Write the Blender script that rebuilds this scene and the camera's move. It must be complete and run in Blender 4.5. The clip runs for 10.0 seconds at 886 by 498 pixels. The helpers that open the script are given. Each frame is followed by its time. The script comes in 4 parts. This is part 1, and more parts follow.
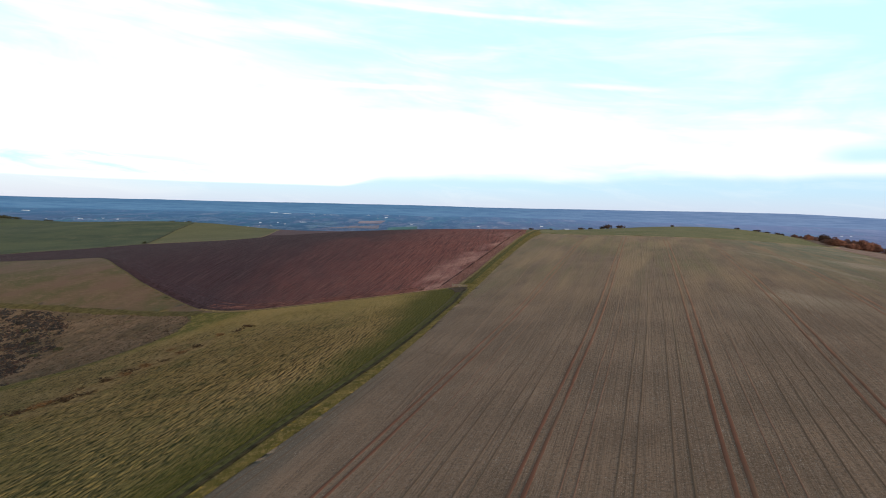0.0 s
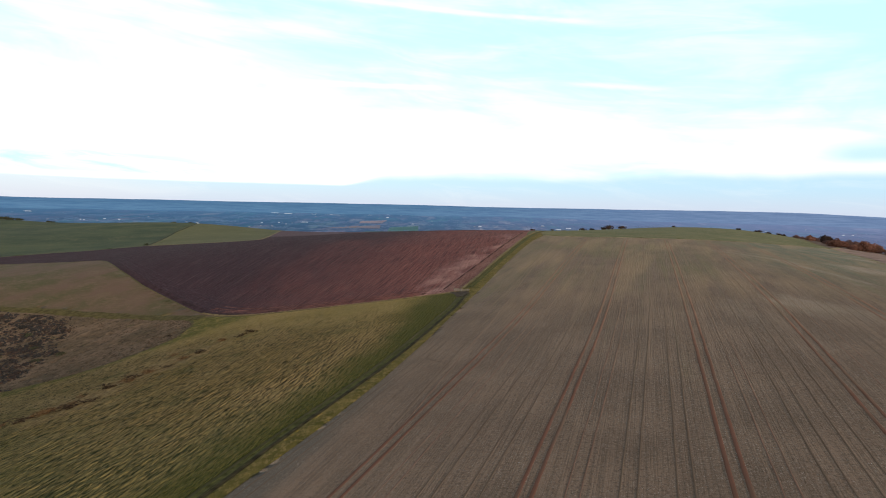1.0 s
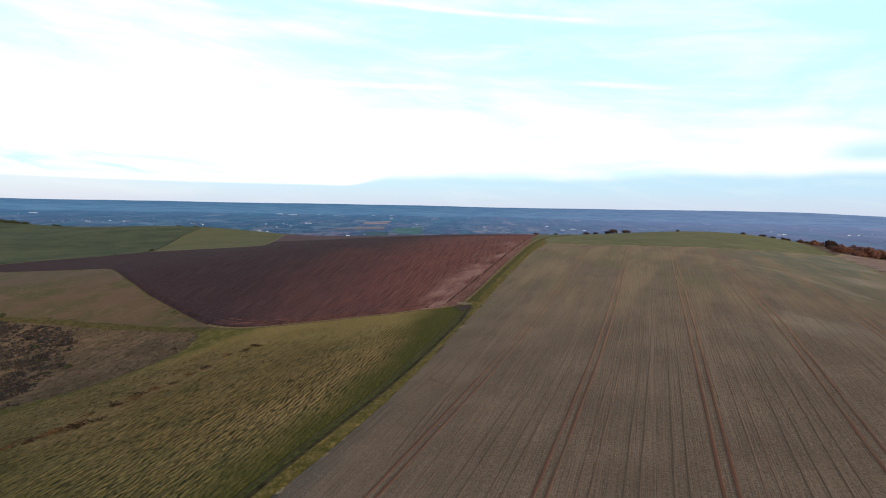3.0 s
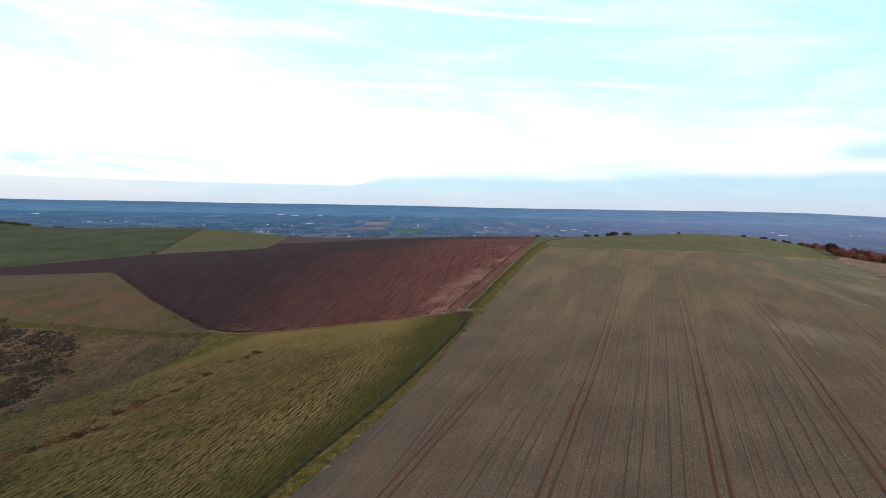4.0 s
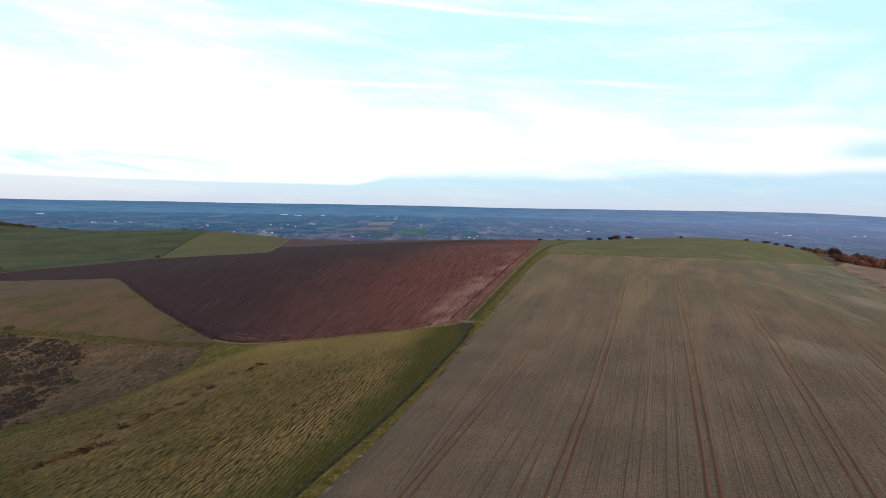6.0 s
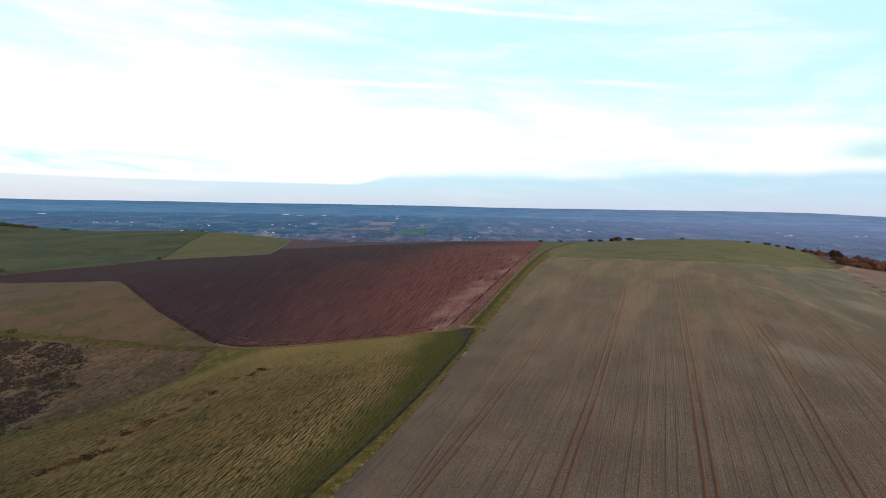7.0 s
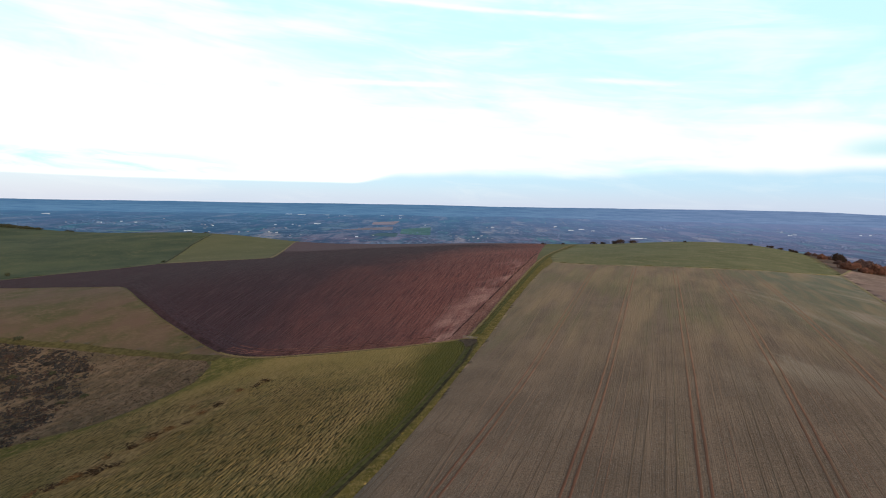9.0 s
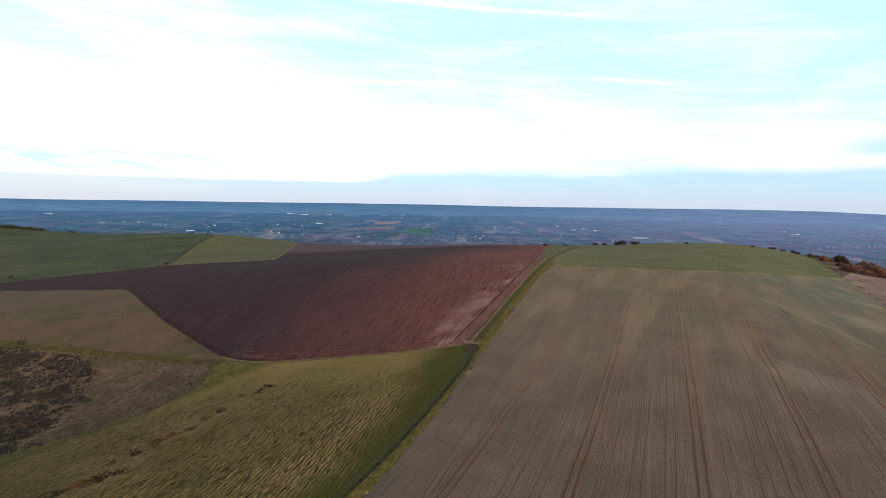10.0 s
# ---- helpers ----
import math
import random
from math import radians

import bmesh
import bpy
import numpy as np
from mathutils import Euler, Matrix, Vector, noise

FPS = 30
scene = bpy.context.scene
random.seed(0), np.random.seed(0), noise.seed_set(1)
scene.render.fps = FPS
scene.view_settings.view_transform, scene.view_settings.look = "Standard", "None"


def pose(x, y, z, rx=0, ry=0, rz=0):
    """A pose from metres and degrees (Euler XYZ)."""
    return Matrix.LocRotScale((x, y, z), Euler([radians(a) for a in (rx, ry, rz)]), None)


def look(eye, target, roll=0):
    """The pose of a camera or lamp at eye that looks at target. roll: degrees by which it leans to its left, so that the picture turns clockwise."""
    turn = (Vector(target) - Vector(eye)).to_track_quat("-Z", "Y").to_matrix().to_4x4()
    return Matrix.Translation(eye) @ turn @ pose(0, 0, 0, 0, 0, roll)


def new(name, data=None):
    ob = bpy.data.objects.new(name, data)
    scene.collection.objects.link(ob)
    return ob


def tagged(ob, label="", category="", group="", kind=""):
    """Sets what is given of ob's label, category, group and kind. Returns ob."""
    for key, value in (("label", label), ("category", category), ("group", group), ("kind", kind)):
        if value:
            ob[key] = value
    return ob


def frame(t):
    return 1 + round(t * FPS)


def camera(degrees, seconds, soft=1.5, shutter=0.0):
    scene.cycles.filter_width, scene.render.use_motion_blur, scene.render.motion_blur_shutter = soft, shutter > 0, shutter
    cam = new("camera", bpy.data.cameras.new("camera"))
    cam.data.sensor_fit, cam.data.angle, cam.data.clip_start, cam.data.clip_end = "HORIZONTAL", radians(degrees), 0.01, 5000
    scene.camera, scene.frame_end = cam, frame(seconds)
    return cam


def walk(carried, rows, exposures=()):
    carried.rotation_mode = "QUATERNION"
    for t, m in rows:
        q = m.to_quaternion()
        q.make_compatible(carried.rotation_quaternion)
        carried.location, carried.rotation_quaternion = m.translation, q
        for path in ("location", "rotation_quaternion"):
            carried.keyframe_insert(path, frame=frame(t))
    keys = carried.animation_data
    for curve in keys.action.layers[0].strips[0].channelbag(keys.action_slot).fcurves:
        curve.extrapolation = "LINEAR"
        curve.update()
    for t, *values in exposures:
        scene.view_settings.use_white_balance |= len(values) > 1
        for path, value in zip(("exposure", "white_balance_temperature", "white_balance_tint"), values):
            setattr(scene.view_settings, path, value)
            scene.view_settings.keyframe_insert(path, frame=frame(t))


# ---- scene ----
# An autumn downland seen from a slowly climbing drone: y runs along the crop's tramlines, x to the right of them.
cam = camera(71.95, 10.0, soft=1.0)


def view(x, y, z, yaw, pitch, roll):
    """Yaw to the left of +y, pitch up, roll as look() takes it, in degrees."""
    a, b = radians(yaw), radians(pitch)
    ahead = Vector((-math.sin(a) * math.cos(b), math.cos(a) * math.cos(b), math.sin(b)))
    eye = Vector((x, y, z))
    return look(eye, eye + ahead * 100, roll)


PATH = [
    (0.0, 0.81, 0.26, 32.73, 18.012, -3.906, 1.505),
    (0.5, 0.65, 0.18, 33.56, 18.084, -3.925, 1.431),
    (1.0, 0.66, 0.06, 34.72, 18.129, -3.970, 1.384),
    (1.5, 0.70, -0.05, 36.11, 18.187, -3.971, 1.350),
    (2.0, 0.74, -0.27, 37.53, 18.268, -3.962, 1.290),
    (2.5, 0.98, -0.53, 38.99, 18.415, -3.991, 1.254),
    (4.0, 1.48, -1.29, 42.97, 18.630, -3.996, 1.232),
    (4.5, 1.80, -1.65, 44.44, 18.701, -3.986, 1.230),
    (5.0, 2.03, -1.95, 45.72, 18.756, -3.996, 1.224),
    (5.5, 2.26, -2.24, 47.05, 18.855, -4.042, 1.220),
    (7.0, 2.62, -3.08, 50.60, 19.038, -4.119, 1.229),
    (7.5, 2.80, -3.31, 51.99, 19.122, -4.149, 1.223),
    (8.0, 2.91, -3.58, 53.27, 19.168, -4.160, 1.197),
    (8.5, 3.05, -3.76, 54.49, 19.207, -4.206, 1.169),
    (9.0, 3.15, -4.08, 55.75, 19.324, -4.259, 1.151),
    (9.5, 3.37, -4.50, 57.20, 19.446, -4.279, 1.123),
    (10.0, 3.47, -4.65, 58.36, 19.511, -4.334, 1.102),
]
walk(cam, [(r[0], view(*r[1:])) for r in PATH], exposures=[(0.0, 0.0), (2.5, -0.03), (5.0, -0.07), (7.5, -0.09), (9.0, -0.06), (10.0, -0.03)])

# ---- sky, sun ----
SUN_EL, SUN_AZ = 10.5, -117.0      # degrees: height, and turn to the left of +y


class Nodes:
    """Short hand for a node tree."""

    def __init__(self, tree):
        self.tree = tree
        tree.nodes.clear()

    def add(self, kind):
        return self.tree.nodes.new(kind)

    def put(self, socket, value):
        if isinstance(value, bpy.types.NodeSocket):
            self.tree.links.new(value, socket)
        elif isinstance(value, (tuple, list)) and len(value) == 3 and socket.type == "RGBA":
            socket.default_value = (*value, 1)
        else:
            socket.default_value = value

    def math(self, op, a, b=0.0, c=0.0, clamp=False):
        n = self.add("ShaderNodeMath")
        n.operation, n.use_clamp = op, clamp
        for i, v in enumerate((a, b, c)):
            self.put(n.inputs[i], v)
        return n.outputs[0]

    def ramp(self, v, a, b, c=0.0, d=1.0):
        """v from a..b to c..d, softly, held at the ends."""
        n = self.add("ShaderNodeMapRange")
        n.interpolation_type = "SMOOTHSTEP"
        for i, w in enumerate((v, a, b, c, d)):
            self.put(n.inputs[i], w)
        return n.outputs[0]

    def mix(self, f, a, b, blend="MIX"):
        n = self.add("ShaderNodeMix")
        n.data_type, n.blend_type = "RGBA", blend
        self.put(n.inputs[0], f)
        self.put(n.inputs[6], a)
        self.put(n.inputs[7], b)
        return n.outputs[2]

    def xyz(self, v):
        n = self.add("ShaderNodeSeparateXYZ")
        self.put(n.inputs[0], v)
        return n.outputs

    def vec(self, x, y, z=0.0):
        n = self.add("ShaderNodeCombineXYZ")
        for i, v in enumerate((x, y, z)):
            self.put(n.inputs[i], v)
        return n.outputs[0]

    def scaled(self, v, s):
        n = self.add("ShaderNodeVectorMath")
        n.operation = "MULTIPLY"
        self.put(n.inputs[0], v)
        self.put(n.inputs[1], s)
        return n.outputs[0]

    def noise(self, v, scale, detail=4.0, rough=0.55, distort=0.0):
        n = self.add("ShaderNodeTexNoise")
        self.put(n.inputs["Vector"], v)
        n.inputs["Scale"].default_value = scale
        n.inputs["Detail"].default_value = detail
        n.inputs["Roughness"].default_value = rough
        n.inputs["Distortion"].default_value = distort
        return n.outputs[0]

    def voronoi(self, v, scale, feature="F1", randomness=1.0):
        n = self.add("ShaderNodeTexVoronoi")
        n.feature = feature
        self.put(n.inputs["Vector"], v)
        n.inputs["Scale"].default_value = scale
        n.inputs["Randomness"].default_value = randomness
        return n


world = bpy.data.worlds.new("sky")
scene.world = world
world.use_nodes = True
w = Nodes(world.node_tree)
sky = w.add("ShaderNodeTexSky")
sky.sky_type, sky.sun_disc = "NISHITA", False
sky.sun_elevation, sky.sun_rotation = radians(SUN_EL), radians(-SUN_AZ)
clear_light = w.add("ShaderNodeBackground")
w.put(clear_light.inputs[0], sky.outputs[0])
clear_light.inputs[1].default_value = 0.05
d = w.xyz(w.add("ShaderNodeTexCoord").outputs["Generated"])
el = w.math("MULTIPLY", w.math("ARCSINE", d[2]), 57.3)
az = w.math("MULTIPLY", w.math("ARCTAN2", d[0], d[1]), 57.3)


def line_cloud(az0, az1, el0, slope, thick):
    """A thin streak of cloud from az0 to az1, at height el0 where it starts."""
    off = w.math("ABSOLUTE", w.math("SUBTRACT", el, w.math("MULTIPLY_ADD", w.math("SUBTRACT", az, az0), slope, el0)))
    ends = w.math("MULTIPLY", w.ramp(az, az0 - 2.0, az0 + 1.5), w.ramp(az, az1 - 6.0, az1, 1.0, 0.0))
    return w.math("MULTIPLY", w.ramp(off, 0.0, thick, 1.0, 0.0), ends)


streak = w.noise(w.vec(w.math("MULTIPLY", az, 0.05), w.math("MULTIPLY_ADD", az, 0.02, w.math("MULTIPLY", el, 0.22)), 1.3), 1.0, 5.0, 0.55, 0.5)
wisps = w.noise(w.vec(w.math("MULTIPLY", az, 0.10), w.math("MULTIPLY_ADD", az, 0.05, w.math("MULTIPLY", el, 0.62)), 3.7), 1.0, 7.0, 0.62, 0.8)
left_pale = w.ramp(az, -50.0, 5.0, 0.10, -0.16)
low_pale = w.ramp(el, 3.5, 15.0, 0.16, -0.12)
cover = w.math("ADD", w.math("ADD", streak, w.math("MULTIPLY", wisps, 0.55)), w.math("ADD", left_pale, low_pale))
for args in ((-27.0, -2.0, 18.0, -0.075, 0.35), (-33.5, -30.5, 17.7, 0.03, 0.35), (-6.5, 3.0, 11.2, -0.08, 0.4), (-17.0, -13.0, 8.4, 0.0, 0.55), (-36.0, -17.0, 8.2, 0.02, 0.3), (-30.0, -16.0, 10.8, 0.0, 0.35)):
    cover = w.math("MULTIPLY_ADD", line_cloud(*args), 0.22, cover)
cover = w.ramp(cover, 0.44, 0.95)
upper = w.mix(cover, (0.62, 0.955, 0.99), (1.03, 1.03, 1.03))
overhead = w.ramp(el, 24.0, 58.0)
upper = w.mix(overhead, upper, (0.27, 0.25, 0.24))
behind = w.ramp(w.math("ABSOLUTE", w.math("ADD", az, 18.0)), 62.0, 100.0)
upper = w.mix(w.math("MULTIPLY", behind, w.ramp(el, 20.0, 50.0, 1.0, 0.0)), upper, (0.66, 0.60, 0.54))
rim = w.noise(w.vec(w.math("MULTIPLY", az, 0.16), w.math("MULTIPLY", el, 0.15), 9.1), 1.0, 3.0, 0.5)
top = w.math("ADD", w.ramp(az, -28.0, -23.0, 1.75, 2.75), w.ramp(az, -14.0, 6.0, 0.0, 0.55))
top = w.math("ADD", top, w.math("MULTIPLY", w.math("SUBTRACT", rim, 0.5), w.ramp(az, -28.0, -22.0, 0.25, 0.8)))
edge_soft = w.ramp(az, -28.0, -22.0, 0.16, 0.6)
over = w.math("DIVIDE", w.math("SUBTRACT", el, top), edge_soft)
bank = w.ramp(over, -1.0, 1.0, 1.0, 0.0)
bank_colour = w.mix(w.ramp(el, -0.2, 2.4), (0.60, 0.70, 0.88), (0.46, 0.72, 0.95))
bank_colour = w.mix(w.ramp(az, -50.0, -38.0, 0.4, 0.0), bank_colour, (0.74, 0.74, 0.86))
bank_colour = w.mix(w.ramp(wisps, 0.48, 0.70, 0.0, 0.2), bank_colour, (0.80, 0.88, 0.98))
patch_left = w.math("MULTIPLY", w.ramp(az, -48.0, -30.0, 1.0, 0.0), w.math("MULTIPLY", w.ramp(el, 1.8, 2.4), w.ramp(el, 3.2, 4.6, 1.0, 0.0)))
patch_right = w.math("MULTIPLY", w.ramp(az, 11.5, 16.0), w.math("MULTIPLY", w.ramp(el, 3.7, 4.7), w.ramp(el, 4.8, 6.4, 1.0, 0.0)))
seen = w.mix(w.math("MULTIPLY", patch_left, w.ramp(wisps, 0.40, 0.60, 0.9, 0.35)), upper, (0.40, 0.82, 0.84))
seen = w.mix(w.math("MULTIPLY", patch_right, 0.75), seen, (0.42, 0.74, 0.86))
seen = w.mix(bank, seen, bank_colour)
cloud_light = w.add("ShaderNodeBackground")
w.put(cloud_light.inputs[0], seen)
cloud_light.inputs[1].default_value = 0.96
both = w.add("ShaderNodeAddShader")
w.put(both.inputs[0], clear_light.outputs[0])
w.put(both.inputs[1], cloud_light.outputs[0])
w.put(w.add("ShaderNodeOutputWorld").inputs[0], both.outputs[0])

sun = new("sun", bpy.data.lights.new("sun", "SUN"))
sun.data.energy, sun.data.angle, sun.data.color = 5.0, radians(2), (1.0, 0.80, 0.60)
sun.matrix_world = pose(0, 0, 200, 90 - SUN_EL, 0, 180 + SUN_AZ)


# ---- materials ----
def material(name):
    m = bpy.data.materials.new(name)
    m.use_nodes = True
    n = Nodes(m.node_tree)
    n.shader = n.add("ShaderNodeBsdfPrincipled")
    n.shader.inputs["Specular IOR Level"].default_value = 0.11
    n.put(n.add("ShaderNodeOutputMaterial").inputs[0], n.shader.outputs[0])
    n.place = n.add("ShaderNodeNewGeometry").outputs["Position"]
    return m, n


def finish(n, colour, height=None, depth=0.1, strength=0.6, rough=0.9):
    n.put(n.shader.inputs["Base Color"], colour)
    n.shader.inputs["Roughness"].default_value = rough
    if height is not None:
        b = n.add("ShaderNodeBump")
        b.inputs["Strength"].default_value = strength
        b.inputs["Distance"].default_value = depth
        n.put(b.inputs["Height"], height)
        n.put(n.shader.inputs["Normal"], b.outputs[0])


def plain(name, colour, spread=0.25, scale=2.0, rough=0.85):
    m, n = material(name)
    n.shader.inputs["Specular IOR Level"].default_value = 0.04
    f = n.noise(n.place, scale, 4.0)
    dark, light = [c * (1 - spread) for c in colour], [min(1, c * (1 + spread)) for c in colour]
    finish(n, n.mix(n.ramp(f, 0.3, 0.7), dark, light), f, 0.05, 0.4, rough)
    return m


def rut_soil(name, low, high):
    """Wheeled soil: darker and redder at low y, paler and tan at high y, grown over in places."""
    m, n = material(name)
    n.shader.inputs["Specular IOR Level"].default_value = 0.04
    p = n.xyz(n.place)
    f = n.noise(n.place, 0.12, 5.0, 0.65)
    up = n.ramp(n.math("ADD", p[1], n.math("MULTIPLY", f, 60.0)), 130.0, 260.0)
    colour = n.mix(up, low, high)
    colour = n.mix(n.ramp(f, 0.35, 0.65, 0.35, 0.0), colour, n.mix(up, (0.070, 0.046, 0.034), (0.130, 0.094, 0.070)))
    grown = n.noise(n.vec(n.math("MULTIPLY", p[0], 0.35), n.math("MULTIPLY", p[1], 0.035), 3.0), 1.0, 4.0, 0.65)
    colour = n.mix(n.ramp(grown, 0.48, 0.68, 0.0, 0.65), colour, n.mix(up, (0.116, 0.090, 0.068), (0.148, 0.124, 0.084)))
    finish(n, colour, f, 0.05, 0.4)
    return m


def crop_material():
    """Winter cereal just through on flinty soil, drilled along y."""
    m, n = material("crop")
    p = n.xyz(n.place)
    soil = n.mix(n.ramp(n.noise(n.place, 0.045, 5.0), 0.35, 0.68), (0.132, 0.091, 0.067), (0.184, 0.127, 0.093))
    soil = n.mix(n.ramp(n.noise(n.place, 2.4, 6.0, 0.75), 0.46, 0.70, 0.0, 0.8), soil, (0.215, 0.172, 0.148))
    soil = n.mix(n.ramp(n.noise(n.place, 1.9, 5.0, 0.75), 0.36, 0.52, 0.6, 0.0), soil, (0.058, 0.044, 0.034))
    drills = n.noise(n.vec(n.math("MULTIPLY", p[0], 2.3), n.math("MULTIPLY", p[1], 0.022)), 1.0, 3.0, 0.6)
    bands = n.noise(n.vec(n.math("MULTIPLY", p[0], 0.33), n.math("MULTIPLY", p[1], 0.006), 5.0), 1.0, 2.0, 0.5)
    growth = n.noise(n.vec(p[0], n.math("MULTIPLY", p[1], 0.6)), 0.018, 4.0)
    further = n.ramp(p[1], 90.0, 330.0, -0.14, 0.14)
    green = n.math("ADD", n.math("ADD", n.math("MULTIPLY", growth, 0.9), n.math("MULTIPLY", drills, 0.30)), further)
    green = n.math("ADD", green, n.math("MULTIPLY", bands, 0.45))
    colour = n.mix(n.ramp(green, 0.78, 1.20, 0.0, 0.88), soil, (0.150, 0.134, 0.070))
    lush_right = n.math("MULTIPLY", n.ramp(n.math("ADD", p[0], n.math("MULTIPLY", growth, 30.0)), 50.0, 85.0), n.ramp(p[1], 200.0, 300.0))
    colour = n.mix(n.math("MULTIPLY", lush_right, 0.75), colour, (0.106, 0.118, 0.086))
    tan = n.noise(n.vec(n.math("MULTIPLY", p[0], 0.075), n.math("MULTIPLY", p[1], 0.012), 6.0), 1.0, 4.0, 0.6)
    tan = n.math("MULTIPLY", n.ramp(tan, 0.42, 0.66), n.ramp(p[1], 140.0, 250.0))
    colour = n.mix(n.math("MULTIPLY", tan, 0.66), colour, (0.255, 0.176, 0.112))
    pale = n.noise(n.vec(n.math("MULTIPLY", p[0], 0.45), n.math("MULTIPLY", p[1], 0.008), 7.0), 1.0, 4.0, 0.6)
    colour = n.mix(n.ramp(pale, 0.52, 0.70, 0.0, 0.50), colour, (0.215, 0.150, 0.112))
    flow = n.math("MULTIPLY_ADD", p[0], 0.030, n.math("MULTIPLY", p[1], 0.016))
    rise = n.noise(n.vec(flow, n.math("MULTIPLY_ADD", p[1], 0.005, n.math("MULTIPLY", p[0], -0.010)), 3.0), 1.0, 4.0, 0.6, 0.9)
    rise = n.math("MULTIPLY", n.ramp(rise, 0.50, 0.68), n.math("MULTIPLY", n.ramp(p[0], 15.0, 40.0), n.ramp(p[1], 150.0, 220.0)))
    colour = n.mix(n.math("MULTIPLY", rise, 0.75), colour, (0.275, 0.222, 0.178))
    fine = n.noise(n.vec(n.math("MULTIPLY", p[0], 3.6), n.math("MULTIPLY", p[1], 0.03), 11.0), 1.0, 2.0, 0.6)
    colour = n.mix(n.math("MULTIPLY", n.ramp(fine, 0.38, 0.52, 0.34, 0.0), n.ramp(p[1], 140.0, 240.0, 1.0, 0.45)), colour, (0.070, 0.054, 0.042))
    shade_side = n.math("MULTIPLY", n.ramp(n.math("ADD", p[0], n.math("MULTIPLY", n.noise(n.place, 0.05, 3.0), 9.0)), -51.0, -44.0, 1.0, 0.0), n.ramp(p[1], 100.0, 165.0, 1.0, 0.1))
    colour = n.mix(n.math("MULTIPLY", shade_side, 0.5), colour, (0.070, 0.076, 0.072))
    flints = n.math("MULTIPLY", n.ramp(n.noise(n.place, 3.4, 3.0, 0.8), 0.60, 0.70), n.ramp(n.noise(n.place, 0.06, 3.0), 0.30, 0.62))
    flints = n.math("MULTIPLY", flints, n.ramp(p[1], 110.0, 230.0, 0.75, 0.15))
    colour = n.mix(flints, colour, (0.40, 0.385, 0.375))
    height = n.math("ADD", n.math("MULTIPLY", n.noise(n.place, 2.2, 6.0, 0.7), 0.7), n.math("MULTIPLY", fine, 0.5))
    finish(n, colour, height, 0.28, 1.0)
    return m


def plough_material():
    """Red-brown ploughed clay, slope shade painted in on the left, with chalk showing near the track."""
    m, n = material("ploughed_clay")
    p = n.xyz(n.place)
    across = n.math("MULTIPLY_ADD", p[1], 0.165, p[0])
    along = n.math("MULTIPLY_ADD", p[0], -0.165, p[1])
    furrow = n.noise(n.vec(n.math("MULTIPLY", across, 1.2), n.math("MULTIPLY", along, 0.03)), 1.0, 4.0, 0.7)
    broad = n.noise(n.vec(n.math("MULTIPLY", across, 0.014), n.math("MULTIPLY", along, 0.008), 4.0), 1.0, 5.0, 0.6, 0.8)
    # Shade of the left-facing slope painted in: darker and purpler at low x.
    painted_falloff = n.math("ADD", n.math("MULTIPLY_ADD", broad, 0.45, 0.12), n.ramp(p[0], -270.0, -62.0, -0.17, 0.32))
    colour = n.mix(n.ramp(painted_falloff, 0.22, 0.72), (0.034, 0.017, 0.027), (0.168, 0.056, 0.050))
    colour = n.mix(n.ramp(furrow, 0.50, 0.62, 0.0, 0.65), colour, n.mix(n.ramp(painted_falloff, 0.28, 0.70), (0.080, 0.045, 0.054), (0.240, 0.094, 0.080)))
    clods = n.noise(n.place, 0.8, 6.0, 0.78)
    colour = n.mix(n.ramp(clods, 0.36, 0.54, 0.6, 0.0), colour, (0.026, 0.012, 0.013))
    colour = n.mix(n.ramp(n.noise(n.place, 1.1, 4.0, 0.8), 0.60, 0.72, 0.0, 0.45), colour, (0.230, 0.130, 0.105))
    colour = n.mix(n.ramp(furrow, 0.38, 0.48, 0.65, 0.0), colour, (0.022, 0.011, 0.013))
    worked = n.ramp(n.math("ADD", n.math("MULTIPLY_ADD", p[0], -0.42, p[1]), n.math("MULTIPLY", n.noise(n.place, 0.02, 3.0), 60.0)), 800.0, 845.0)
    colour = n.mix(n.math("MULTIPLY", worked, 0.8), colour, (0.094, 0.062, 0.078))
    edge = n.math("MULTIPLY_ADD", p[1], 0.05, p[0])
    ragged = n.math("ADD", edge, n.math("MULTIPLY", n.math("SUBTRACT", n.noise(n.place, 0.06, 4.0), 0.5), 26.0))
    blotch = n.noise(n.scaled(n.place, (0.06, 0.022, 0.0)), 1.0, 4.0, 0.6)
    chalk = n.math("MULTIPLY", n.ramp(ragged, -86.0, -66.0), n.ramp(blotch, 0.40, 0.60))
    chalk = n.math("MULTIPLY", chalk, n.math("MULTIPLY", n.ramp(p[1], 380.0, 460.0, 1.0, 0.0), n.ramp(clods, 0.36, 0.56, 0.45, 1.0)))
    colour = n.mix(n.math("MULTIPLY", chalk, 0.72), colour, (0.40, 0.225, 0.200))
    strip = n.ramp(edge, -63.4, -62.6)
    turned = n.mix(n.ramp(n.noise(n.place, 1.0, 5.0, 0.8), 0.42, 0.62), (0.100, 0.036, 0.030), (0.270, 0.135, 0.105))
    colour = n.mix(n.math("MULTIPLY", strip, 0.75), colour, turned)
    finish(n, colour, n.math("ADD", n.math("MULTIPLY", furrow, 1.3), n.math("MULTIPLY", clods, 0.9)), 0.6, 1.0)
    return m


